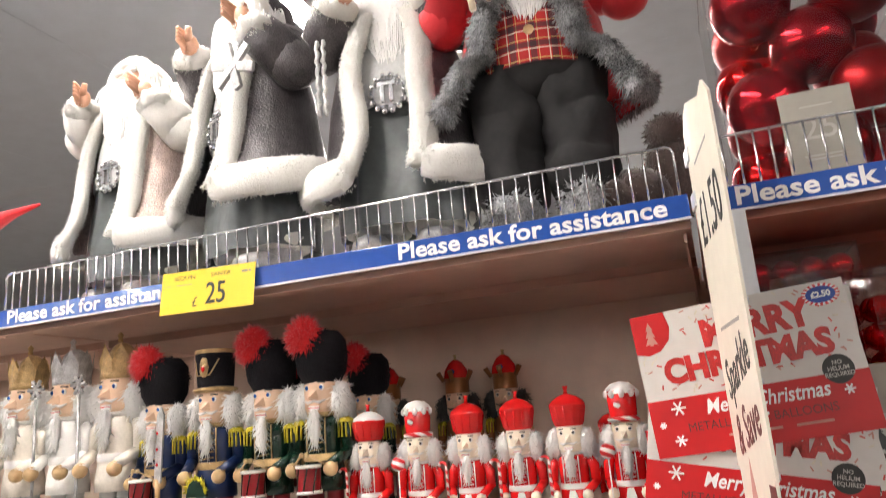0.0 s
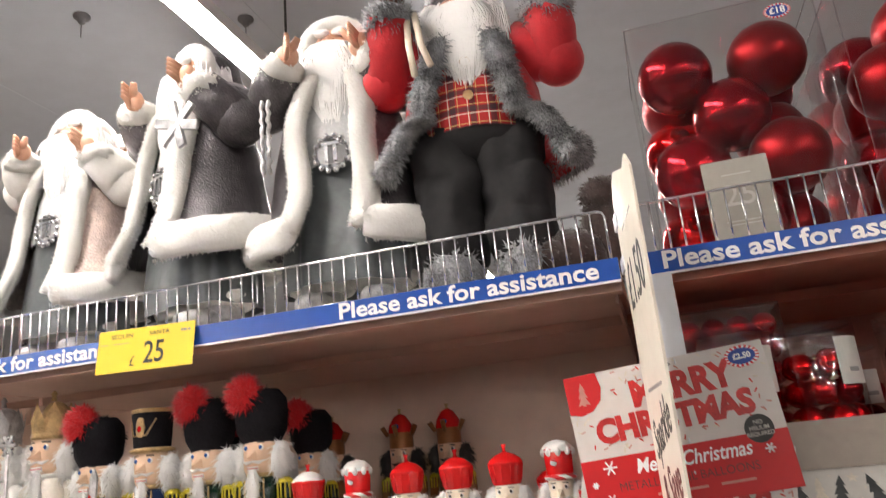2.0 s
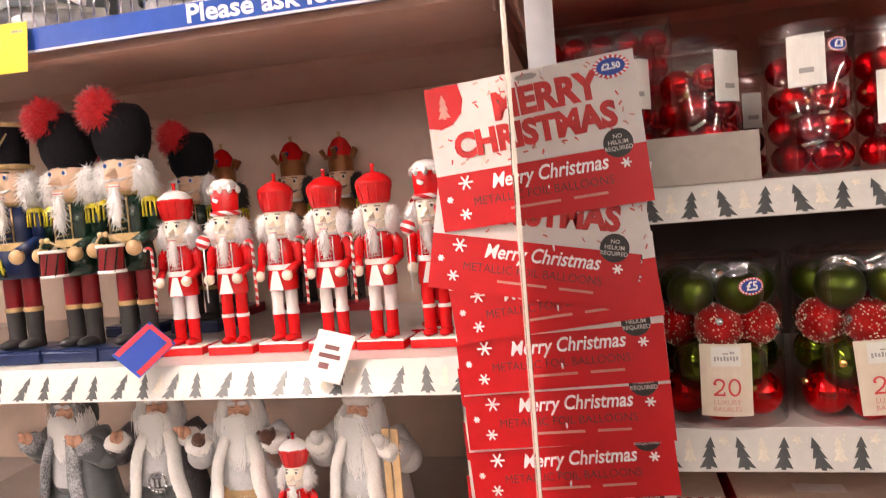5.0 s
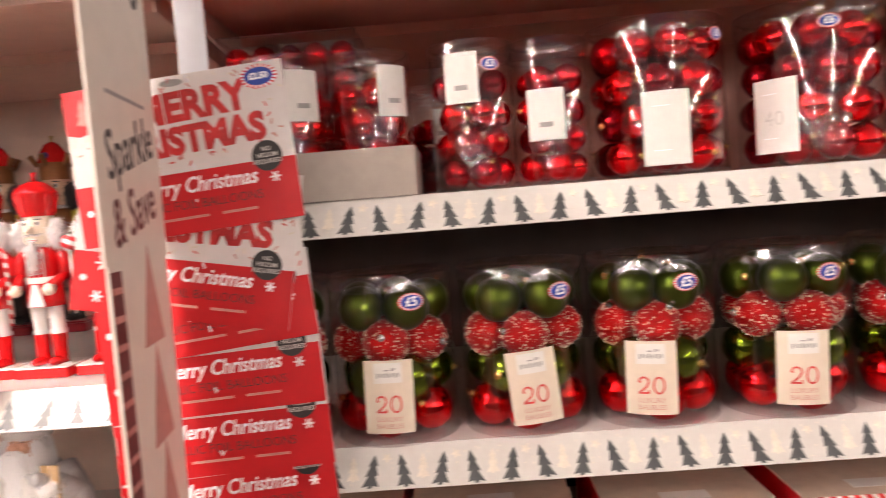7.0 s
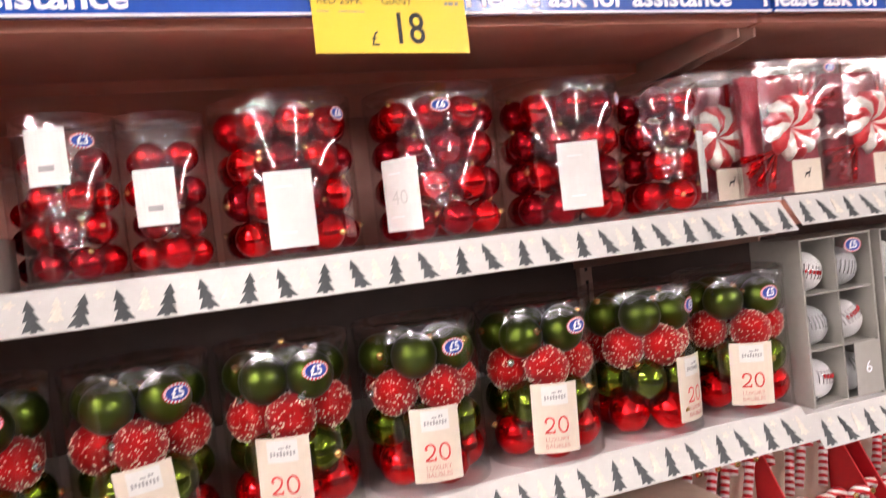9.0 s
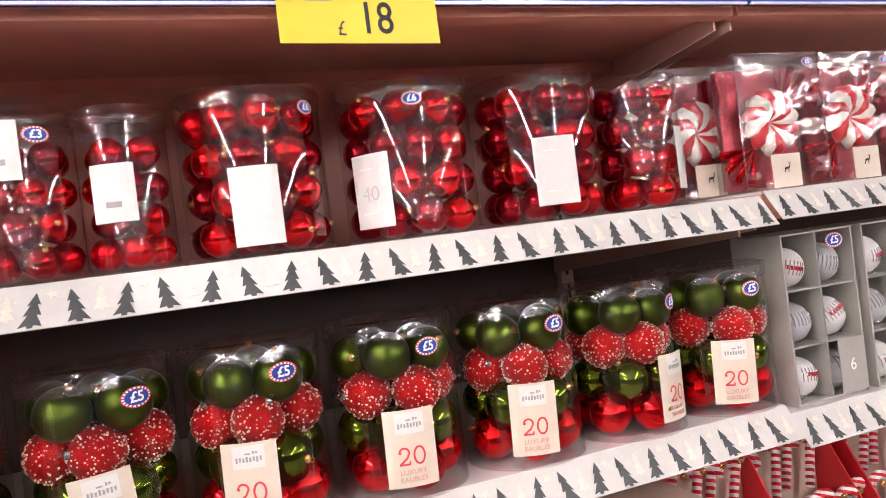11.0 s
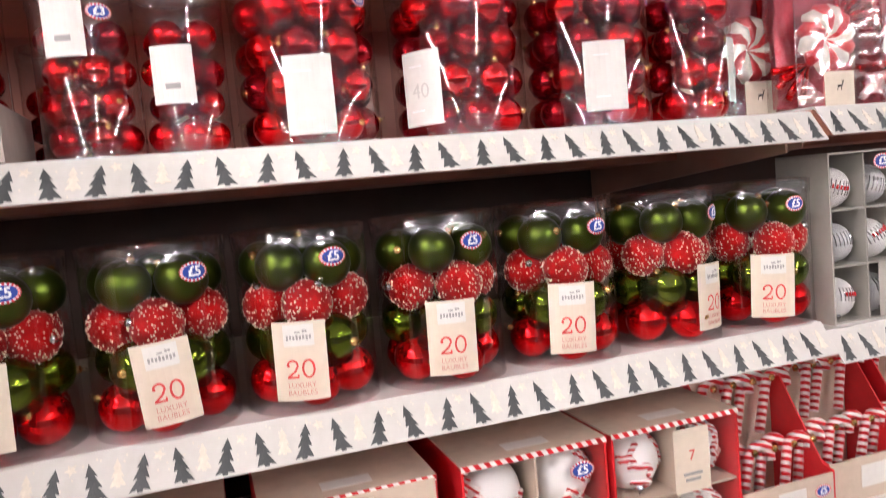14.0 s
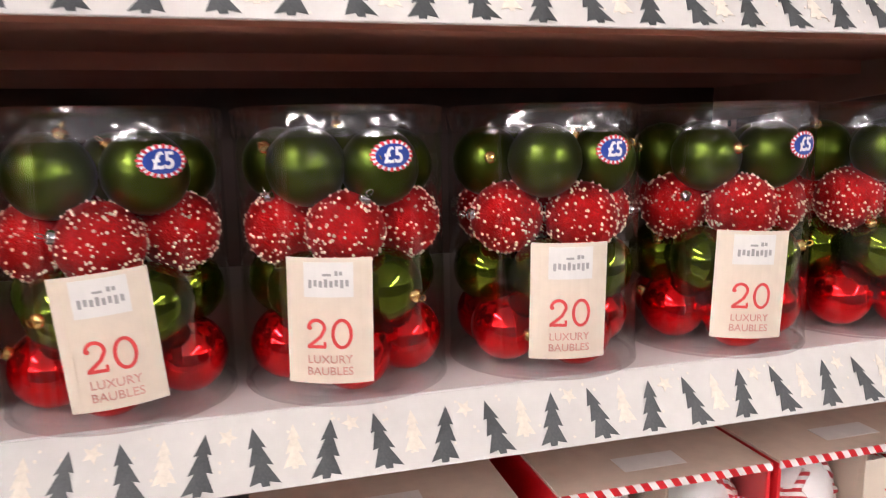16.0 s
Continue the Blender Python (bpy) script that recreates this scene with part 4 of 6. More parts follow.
def window_box(m, w, h, d, cols, rows, kinds, label, edge, group="", badge=None):
    """A carton with an open front, cells and a bauble in each."""
    t = thing("bauble_carton", label, "bauble carton", m, group)
    for x in (-w / 2, w / 2 - 0.003):
        part("carton_side", Maker().box((x, 0, 0), (x + 0.003, d, h), edge), t)
    part("carton_top", Maker().box((-w / 2, -0.001, h), (w / 2, d, h + 0.003), KRAFT if edge is RED_CARD else CARD_GREY, bevel=0.0008), t)
    part("carton_back", Maker().box((-w / 2 + 0.003, d - 0.003, 0), (w / 2 - 0.003, d, h), KRAFT if edge is RED_CARD else CARD_GREY), t)
    cells = Maker()
    for i in range(1, cols):
        x = -w / 2 + w * i / cols
        cells.box((x - 0.0015, 0.003, 0.003), (x + 0.0015, d - 0.004, h - 0.001), KRAFT if edge is RED_CARD else CARD_GREY)
    for j in range(rows):
        z = h * j / rows
        cells.box((-w / 2 + 0.0035, 0.004, z), (w / 2 - 0.0035, d - 0.004, z + 0.003), KRAFT if edge is RED_CARD else CARD_GREY)
    part("divider", cells, t)
    if edge is RED_CARD:
        part("striped_border", Maker().box((-w / 2, -0.0025, h - 0.004), (w / 2, -0.0012, h + 0.003), CANDY_FINE), t)
    r = min(w / cols, h / rows) / 2 * 0.86
    for i in range(cols):
        for j in range(rows):
            b = part("bauble", kinds(i, j, r), t, pose(-w / 2 + w * (i + 0.5) / cols, r + 0.006, h * j / rows + r + 0.004, random.uniform(-15, 15), random.uniform(-20, 20), random.uniform(-40, 40)))
            part("cap", cap_mesh(r, SILVER), b, pose(0, 0, 0, random.choice((-150, 150, 160)), 20, 0))
    part("clear_front", Maker().box((-w / 2 + 0.003, 0.001, 0.003), (w / 2 - 0.003, 0.0016, h - 0.001), CLEAR), t).visible_shadow = False
    if badge:
        price_badge(t, badge[0], pose(badge[1], -0.0035, badge[2]), 0.032)
    return t


def cane_points(s, a, at):
    pts = [(0, 0, -0.55 * s), (0, 0, 0.2 * s)] + [(0.2 * s - 0.2 * s * math.cos(q * 0.45), 0, 0.2 * s + 0.2 * s * math.sin(q * 0.45)) for q in range(1, 8)]
    return [Vector((p[0] * math.cos(a) - p[2] * math.sin(a) + at[0], p[1] + at[1], p[0] * math.sin(a) + p[2] * math.cos(a) + at[2])) for p in pts]


def cane_bauble(i, j, r):
    k = Maker().ell((0, 0, 0), r, NC_WHITE, seg=24, rings=14)
    for n in range(9):
        d = Vector((random.uniform(-1, 1), random.uniform(-1, -0.15), random.uniform(-1, 1))).normalized()
        a, s = random.uniform(0, 6.28), r * 0.85
        side = d.orthogonal().normalized()
        up = d.cross(side)
        pts = []
        for p in cane_points(s, a, (0, 0, 0)):
            q = (d * r + side * p.x + up * p.z).normalized() * r * 1.01
            pts.append(q)
        k.tube(pts, r * 0.10, CANDY_BIT, seg=7)
    return k.mesh("bauble")


def swirl_bauble(i, j, r):
    return Maker().ell((0, 0, 0), r, CANDY_WIDE, seg=24, rings=14).mesh("bauble")


def branch_bauble(i, j, r):
    k = Maker().ell((0, 0, 0), r, RED_SHINY, seg=24, rings=14)
    for n in range(14):
        a = random.uniform(0, 6.28)
        pts = []
        for s in (0, 0.35, 0.7, 1.05):
            pts.append(Vector((s * math.cos(a + s * 0.3), -1.1 + s * 0.3, s * math.sin(a + s * 0.3))).normalized() * r * 1.012)
        k.tube(pts, r * 0.022, BEAD, seg=5)
        k.ell(pts[-1], r * 0.05, BEAD, seg=6, rings=4)
    return k.mesh("bauble")


def feather_bauble(i, j, r):
    k = Maker().ell((0, 0, 0), r, (NC_WHITE, NC_GREY)[(i + j) % 2], seg=22, rings=12)
    for n in range(9):
        a = -0.9 + n * 0.2
        pts = [Vector((math.sin(a), -math.cos(a) * math.cos(q), math.sin(q))).normalized() * r * 1.01 for q in (-0.1, 0.25, 0.6)]
        k.tube(pts, r * 0.03, SILVER, seg=5)
    if (i + j) % 2 == 0:
        for n in range(7):
            a = -0.6 + n * 0.2
            k.tube([Vector((math.sin(a), -math.cos(a) * math.cos(q), math.sin(q))).normalized() * r * 1.012 for q in (0.15, 0.35)], r * 0.05, NC_RED, seg=5)
    return k.mesh("bauble")


LOW_Z = 0.9625
for x, kind, deep, words in ((0.128, swirl_bauble, 0.05, False), (0.348, swirl_bauble, 0.05, False), (0.588, branch_bauble, 0.018, True), (0.822, cane_bauble, 0.02, False), (1.030, cane_bauble, 0.02, False)):
    t = window_box(pose(x, deep, LOW_Z), 0.206 if x < 0.7 else 0.2, 0.198, 0.25, 2, 2, kind, "open-fronted beige and red carton of large baubles", RED_CARD, "large bauble cartons", None if x > 1 else ("£5", 0.062, 0.165))
    part("logo_panel", Maker().box((-0.03, 0.02, 0.2011), (0.03, 0.045, 0.2016), CARD_WHITE), t)
    if words:
        part("flap", Maker().box((-0.1, -0.003, 0.155), (0.1, -0.0022, 0.198), KRAFT), t, None, "beige printed flap")
        part("flap_print", bars([(0, 0.187, 0.05, 0.008), (0.005, 0.176, 0.012, 0.003), (0, 0.168, 0.09, 0.0045)], TREE_PALE), t, pose(0, -0.0042, 0))
        part("flap_border", Maker().box((-0.1, -0.0038, 0.153), (0.1, -0.0031, 0.158), CANDY_FINE), t)
    if x > 1:
        c = part("label_card", Maker().box((-0.028, -0.003, 0.1), (0.028, -0.002, 0.188), CARD), t, pose(0.02, 0, 0), "cream paper card")
        part("print", lettering("7", 0.02, RED_INK), c, pose(0, -0.0033, 0.15))
        part("small_print", bars([(0, 0.125, 0.03, 0.004), (0, 0.117, 0.024, 0.004)], GREY_INK), c, pose(0, -0.0036, 0))


def cane_tray(m, label):
    """A carton tray with candy canes on a back card."""
    t = thing("candy_cane_tray", label, "candy cane tray", m, "candy cane trays")
    for x in (-0.085, 0.082):
        side = Maker()
        vs = [(x, 0, 0), (x, 0.2, 0), (x, 0.2, 0.24), (x, 0.13, 0.24), (x, 0.02, 0.075), (x, 0, 0.07)]
        vs += [(p[0] + 0.003, p[1], p[2]) for p in vs]
        side.add(vs, [(5, 4, 3, 2, 1, 0), (6, 7, 8, 9, 10, 11)] + [(i, (i + 1) % 6, (i + 1) % 6 + 6, i + 6) for i in range(6)], RED_CARD, False)
        part("tray_side", side, t)
    part("tray_front", Maker().box((-0.082, 0, 0), (0.082, 0.003, 0.068), KRAFT), t)
    part("tray_back", Maker().box((-0.082, 0.12, 0), (0.082, 0.123, 0.235), KRAFT), t)
    part("tray_panel", Maker().box((-0.02, -0.001, 0.02), (0.03, -0.0005, 0.055), CARD_WHITE), t)
    for row, (z, y) in enumerate(((0.165, 0.11), (0.075, 0.06))):
        for i in range(4 + row):
            s = 0.105
            at = (-0.06 + i * 0.037 - row * 0.01, y - 0.012 * (i % 2), z)
            pts = cane_points(s, random.uniform(-0.25, -0.1), at)
            part("candy_cane", Maker().tube(pts, 0.0075, CANDY, seg=8), t)
            part("bow", Maker().ell((at[0] + 0.01, y - 0.02, z + 0.03), (0.006, 0.004, 0.006), GOLD, seg=8, rings=5), t)
    price_badge(t, "£5", pose(0.06, -0.002, 0.045), 0.026)
    return t


cane_tray(pose(1.222, 0.03, LOW_Z), "red and beige tray full of striped candy canes")
cane_tray(pose(1.40, 0.05, LOW_Z), "red and beige tray full of striped candy canes")
cane_tray(pose(1.60, 0.05, LOW_Z), "red and beige tray full of striped candy canes")

for x, first in ((1.393, True), (1.555, False), (1.71, False)):
    t = window_box(pose(x, 0.03, 1.2475), 0.142, 0.25, 0.1, 2, 3, feather_bauble, "grey divided carton of white feathered baubles", CARD_GREY, "feathered bauble cartons", ("£5", 0.03, 0.235))
    c = part("label_card", Maker().box((-0.026, -0.003, 0.005), (0.026, -0.002, 0.085), CARD_GREY), t, pose(0.04, 0, 0), "grey paper card")
    part("print", lettering("6", 0.026, WHITE_INK), c, pose(0, -0.0033, 0.045))


# ---- hanging balloon cards ----
def balloon_card(m, badge):
    """A card, white above and red below, held on a hanging strip."""
    t = thing("balloon_card", "red and white foil balloon card on a hanging strip", "balloon pack", m, "balloon cards")
    w, h = 0.25, 0.176
    part("white_half", Maker().box((-w / 2, 0, -0.068), (w / 2, 0.0012, h - 0.068), WHITE_PRINT), t)
    red = part("red_half", Maker().box((-w / 2, -0.0009, -0.068), (w / 2, -0.0002, 0.0), RED_PRINT), t)
    for words, x, z in (("MERRY", 0.018, 0.072), ("CHRISTMAS", 0.0, 0.034)):
        part("balloon_letters", lettering(words, 0.044 if words == "MERRY" else 0.040, BALLOON, bold=0.0022, squeeze=0.92), t, pose(x, -0.0006, z, 0, -2, 0))
    part("script", lettering("Merry Christmas", 0.0245, WHITE_INK, bold=0.0004, shear=0.25, squeeze=0.82), red, pose(0.01, -0.0013, -0.016))
    part("product_line", lettering("METALLIC FOIL BALLOONS", 0.0145, MAROON, squeeze=0.95), red, pose(0.0, -0.0013, -0.037))
    part("small_print", bars([(-0.01, -0.051, 0.06, 0.003), (0.055, -0.051, 0.04, 0.003)], PINK_PRINT), red, pose(0, -0.0015, 0))
    for x, z, s in ((-0.09, -0.012, 0.009), (-0.095, -0.05, 0.007), (0.1, -0.02, 0.006), (-0.112, -0.03, 0.004)):
        flake = Maker()
        for a in range(3):
            flake.box((-s, -0.0001 * a, -0.0011), (s, 0.0003, 0.0011), WHITE_INK, pose(0, 0, 0, 0, a * 60, 0))
        part("snowflake", flake, red, pose(x, -0.0014, z))
    part("red_spot", Maker().plate([(-0.125, 0.108), (-0.125, 0.06), (-0.11, 0.056), (-0.095, 0.06), (-0.083, 0.072), (-0.079, 0.088), (-0.083, 0.108)], 0.0004, RED_PRINT), t, pose(0, -0.0007, 0))
    part("tree_print", Maker().plate(tree_outline(0.03, 0), 0.0003, PINK_PRINT), t, pose(-0.104, -0.0011, 0.083))
    dot = part("dark_spot", Maker().plate(oval(0.034, 0.034), 0.0004, BLACK_INK), t, pose(0.094, -0.0014, 0.004))
    for words, z in (("NO", 0.0075), ("HELIUM", 0.0005), ("REQUIRED", -0.0065)):
        part("spot_print", lettering(words, 0.0068, PALE_INK, bold=0.0001), dot, pose(0, -0.0008, z))
    bits = Maker()
    for _ in range(120):
        x, z = random.uniform(-0.12, 0.12), random.uniform(0.006, 0.104)
        if abs(z - 0.05) < 0.026 and abs(x) < 0.1:
            continue
        bits.box((-0.003, 0, -0.0009), (0.003, 0.0003, 0.0009), random.choice((PINK_PRINT, RED_INK, TREE_PALE)), pose(x, -0.0005, z, 0, random.uniform(0, 180), 0))
    part("confetti", bits, t)
    if badge:
        price_badge(t, "£2.50", pose(0.098, -0.001, 0.092), 0.037)
    part("hang_hole", Maker().plate(oval(0.026, 0.008), 0.0004, GREY_INK), t, pose(0.0, -0.0005, 0.1))


DOT_Z = (1.605, 1.507, 1.468, 1.397, 1.325, 1.255, 1.182, 1.11, 1.04, 0.97)
for i, z in enumerate(DOT_Z):
    x = (0.034, 0.022, 0.036, 0.040, 0.044, 0.044, 0.043, 0.04, 0.045, 0.04)[i]
    tilt = (-4.5, 10, -6, -3, -2.5, -4, -3, -2, -4, -3)[i]
    balloon_card(pose(x, -0.034 + i * 0.0028, z, -2.2, tilt, 0), i == 0)
k = Maker().box((0.028, -0.006, 0.9), (0.062, -0.0045, 1.828), ACRYLIC)
for z in DOT_Z:
    k.tube([(0.045, -0.006, z + 0.104), (0.045, -0.034, z + 0.1), (0.045, -0.037, z + 0.106)], 0.0012, ACRYLIC, seg=6)
thing("hanging_strip", "frosted plastic strip with hooks below the shelf edge", "hanging strip", data=k.mesh("hanging_strip"))

# ---- sign that stands out from the shelf edge ----
FAR, NEAR = Vector((0.004, -0.035, 0)), Vector((0.032, -0.235, 0))
along = (NEAR - FAR).normalized()
side = Vector((along.y, -along.x, 0))
SIGN_M = Matrix(((along.x, -side.x, 0, FAR.x), (along.y, -side.y, 0, FAR.y), (0, 0, 1, 0), (0, 0, 0, 1)))
sg = thing("flag_sign", "cream cardboard flag sign with black lettering, above a tree-printed board", "sign", SIGN_M)
W = (NEAR - FAR).length
top = [(0.0, 1.515), (W, 1.515), (W, 1.905), (W - 0.03, 1.93), (W - 0.06, 1.925), (0.05, 1.955), (0.02, 1.95), (0.0, 1.93)]
part("sign_board", Maker().plate(top, 0.003, SIGN, pose(0, -0.0015, 0)), sg)
low = part("lower_board", Maker().plate([(0.01, 0.9), (W - 0.006, 0.9), (W - 0.006, 1.515), (0.01, 1.515)], 0.003, SIGN, pose(0, -0.0015, 0)), sg)
for s in (-1, 1):
    face = pose(0, -0.0018 if s < 0 else 0.0018, 0)
    flip = Matrix() if s < 0 else pose(0, 0, 0, 0, 0, 180)
    for words, x, z, size, ink, sh in (("£1.50", 0.1, 1.80, 0.082, BLACK_INK, 0), ("Sparkle", 0.1, 1.625, 0.062, BLACK_INK, 0.2), ("& Save", 0.105, 1.562, 0.062, MAROON, 0.2)):
        part("lettering", lettering(words, size, ink, shear=sh, bold=0.0005, squeeze=0.85), sg, pose(x, -0.0018 if s < 0 else 0.0018, z) @ flip @ pose(0, 0, 0, 0, -12 if sh else 0, 0))
    part("small_print", bars([(0.1, 1.672, 0.12, 0.004), (0.1, 1.875, 0.1, 0.003)], GREY_INK), sg, face)
    strip = Maker().box((W - 0.036, 0, 0.9), (W - 0.007, 0.0004, 1.51), MAROON)
    for i in range(24):
        strip.box((W - 0.034, -0.0002, 0.915 + i * 0.025), (W - 0.009, 0.0006, 0.921 + i * 0.025), PINK_PRINT)
    part("border_print", strip, low, face)
    firs = Maker()
    for i in range(6):
        firs.plate([(0.0, 0.09), (0.035, -0.01), (-0.035, -0.01)], 0.0004, PINK_PRINT, pose(0.08, 0, 0.94 + i * 0.1))
    part("fir_print", firs, low, face)
for z in (1.92, 1.86):
    part("clip", Maker().box((-0.012, -0.004, z - 0.03), (0.02, 0.004, z - 0.01), ACRYLIC, bevel=0.001), sg)


# ---- dolls: each one mesh ----
def rim_points(rx, ry, z, n=24, a0=0.0, a1=360.0):
    return [(rx * math.cos(radians(a0 + (a1 - a0) * i / n)), ry * math.sin(radians(a0 + (a1 - a0) * i / n)), z) for i in range(n + 1)]


def nutcracker(m, label, look_, group):
    """A standing wooden soldier, 0.26 m high at scale 1, looking towards -y."""
    g = look_.get
    k = Maker()
    s = g("scale", 1.0)
    body, coat2, legs, boots, arms = g("body"), g("skirt", g("body")), g("legs"), g("boots"), g("arms", g("body"))
    face, beard, hand = g("face", NC_PALE), g("beard", HAIR), g("hand", WOOD)
    k.box((-0.035, -0.028, 0), (0.035, 0.028, 0.012), g("base", NC_RED), bevel=0.0015)
    k.box((-0.0345, -0.0275, 0.0122), (0.0345, 0.0275, 0.0145), g("base_top", NC_WHITE))
    for x in (-0.0115, 0.0115):
        k.ell((x, -0.008, 0.019), (0.0085, 0.017, 0.006), boots, seg=12, rings=8)
        k.lathe([(0.0092, 0.015), (0.0085, 0.03), (0.0092, 0.052), (0.0098, 0.055)], boots, (x, 0, 0), seg=14)
        k.lathe([(0.0099, 0.053), (0.0103, 0.055), (0.0099, 0.058)], g("cuff", boots), (x, 0, 0), seg=14)
        k.lathe([(0.0088, 0.056), (0.0088, 0.1)], legs, (x, 0, 0), seg=14)
    k.lathe([(0.0, 0.088), (0.0235, 0.089), (0.0235, 0.102), (0.0205, 0.121)], coat2, seg=22, flat=0.85)
    k.lathe([(0.0212, 0.119), (0.0217, 0.121), (0.0217, 0.1255), (0.0212, 0.127)], g("belt", NC_WHITE), seg=22, flat=0.88)
    k.lathe([(0.0205, 0.125), (0.021, 0.145), (0.0205, 0.16), (0.014, 0.166), (0.0, 0.167)], body, seg=22, flat=0.85)
    k.lathe([(0.0145, 0.1645), (0.0165, 0.166), (0.0165, 0.169), (0.0145, 0.1705)], g("collar", NC_WHITE), seg=18)
    if g("panel"):
        for i in range(5):
            k.tube([(-0.008 + 0.0 * i, -0.0185, 0.13 + i * 0.0065), (0.009, -0.0185, 0.132 + i * 0.0065)], 0.0007, g("panel"), seg=5)
        for x in (-0.011, 0.011):
            k.tube([(x, -0.0165, 0.127), (x, -0.0165, 0.163)], 0.001, g("panel"), seg=5)
    if g("apron"):
        k.plate([(-0.011, 0.09), (0.011, 0.09), (0.004, 0.118), (-0.004, 0.118)], 0.0015, g("apron"), pose(0, -0.0225, 0))
    for sx in (-1, 1):
        k.tube([(sx * 0.0235, 0, 0.159), (sx * 0.029, 0, 0.15), (sx * 0.0305, -0.002, 0.125)], [0.006, 0.0075, 0.0065], arms, seg=12)
        bent = g("bent", True)
        end = (sx * 0.022, -0.026, 0.116) if bent else (sx * 0.0305, -0.004, 0.1)
        k.tube([(sx * 0.0305, -0.002, 0.128), end], [0.0065, 0.0058], arms, seg=12)
        k.lathe([(0.0065, 0), (0.0068, 0.004)], g("cuff", NC_WHITE), (end[0], end[1], end[2] - 0.002), seg=12)
        k.ell((end[0], end[1] - 0.002, end[2] - 0.004), 0.0078, hand, seg=12, rings=8)
        if g("fringe"):
            k.lathe([(0.0085, 0.0), (0.009, 0.003), (0.004, 0.006)], g("fringe"), (sx * 0.0265, 0, 0.157), seg=12)
            for j in range(12):
                a = j * math.pi / 6
                px, py = sx * 0.0265 + 0.0085 * math.cos(a), 0.0085 * math.sin(a)
                k.tube([(px, py, 0.158), (px * 1.02, py * 1.1, 0.142)], 0.0011, g("fringe"), seg=4)
    # head
    k.lathe([(0.0, 0.168), (0.0165, 0.169), (0.0185, 0.174), (0.0188, 0.2), (0.017, 0.207), (0.0, 0.208)], face, seg=22)
    k.add([(-0.004, -0.0175, 0.193), (0.004, -0.0175, 0.193), (0.0055, -0.017, 0.183), (-0.0055, -0.017, 0.183), (0, -0.031, 0.1835)], [(0, 3, 4), (0, 4, 1), (1, 4, 2), (3, 2, 4)], g("nose", face), False)
    for sx in (-1, 1):
        k.ell((sx * 0.0085, -0.0163, 0.195), (0.0036, 0.0015, 0.0032), NC_WHITE, seg=10, rings=6)
        k.ell((sx * 0.0085, -0.0176, 0.195), (0.002, 0.001, 0.0022), g("eye", BLACK_INK), seg=8, rings=6)
        k.tube([(sx * 0.005, -0.018, 0.2005), (sx * 0.0125, -0.0145, 0.2)], 0.0008, g("brow", BLACK_INK), seg=5)
        k.tube([(0, -0.0185, 0.181), (sx * 0.007, -0.019, 0.1795), (sx * 0.013, -0.016, 0.182)], [0.0012, 0.0018, 0.0006], g("moustache", NC_WHITE), seg=6)
        # hair at the sides
        k.ell((sx * 0.0225, 0.001, 0.181), (0.0098, 0.0135, 0.0195), beard, seg=12, rings=9, lump=0.3, freq=160)
        k.fur(spots_on_ell((sx * 0.0225, 0.001, 0.181), (0.0098, 0.0135, 0.0195), 340), 0.009, 0.0008, beard, 0.6)
    k.box((-0.006, -0.0192, 0.1715), (0.006, -0.0165, 0.176), NC_WHITE)
    k.box((-0.0065, -0.0196, 0.1735), (0.0065, -0.0188, 0.1742), NC_RED)
    if g("long_beard", True):
        k.ell((0, -0.0195, 0.154), (0.0065, 0.0045, 0.019), beard, seg=12, rings=10, lump=0.3, freq=150)
        k.fur(spots_on_ell((0, -0.0195, 0.154), (0.0065, 0.0045, 0.019), 130), 0.008, 0.0009, beard, 0.9)
    hat = g("hat")
    if hat == "dome":
        k.lathe([(0.0195, 0.204), (0.0212, 0.207), (0.0256, 0.231), (0.0266, 0.233), (0.0256, 0.2355)], NC_RED, seg=26)
        k.lathe([(0.026, 0.2345), (0.0235, 0.2385), (0.015, 0.2455), (0.006, 0.249), (0.0, 0.2495)], g("icing", NC_RED), seg=26, lump=0.05, freq=300)
        for j in range(12):
            a = j * math.pi / 6
            k.tube([(0.0214 * math.cos(a), 0.0214 * math.sin(a), 0.208), (0.0257 * math.cos(a), 0.0257 * math.sin(a), 0.231)], 0.0011, NC_RED, seg=5)
        k.tube([(0, 0, 0.248), (0, 0, 0.254), (0, 0, 0.26)], [0.0035, 0.0022, 0.0042], NC_RED, seg=10)
    elif hat == "icing":
        k.lathe([(0.0188, 0.204), (0.0192, 0.212), (0.021, 0.246), (0.0195, 0.25)], NC_RED, seg=26)
        k.lathe([(0.0214, 0.2425), (0.0205, 0.25), (0.013, 0.257), (0.0, 0.2595)], NC_WHITE, seg=26, lump=0.05, freq=250)
        for j in range(9):
            a = j * 2 * math.pi / 9
            k.ell((0.0208 * math.cos(a), 0.0208 * math.sin(a), 0.2425), (0.0045, 0.0045, 0.006), NC_WHITE, seg=8, rings=6)
        k.tube(rim_points(0.0195, 0.0195, 0.208, 24), 0.0036, CANDY, seg=8, cap=False)
        k.ell((-0.004, -0.0215, 0.228), (0.005, 0.002, 0.005), CANDY, seg=10, rings=6)
    elif hat == "bearskin":
        k.ell((0, 0.002, 0.226), (0.0265, 0.025, 0.031), NC_BLACK, seg=22, rings=16, lump=0.05, freq=120)
        k.lathe([(0.02, 0.2), (0.0265, 0.212), (0.0285, 0.23), (0.028, 0.246), (0.02, 0.256), (0, 0.258)], NC_BLACK, (0, 0.002, 0), seg=24, lump=0.04, freq=200)
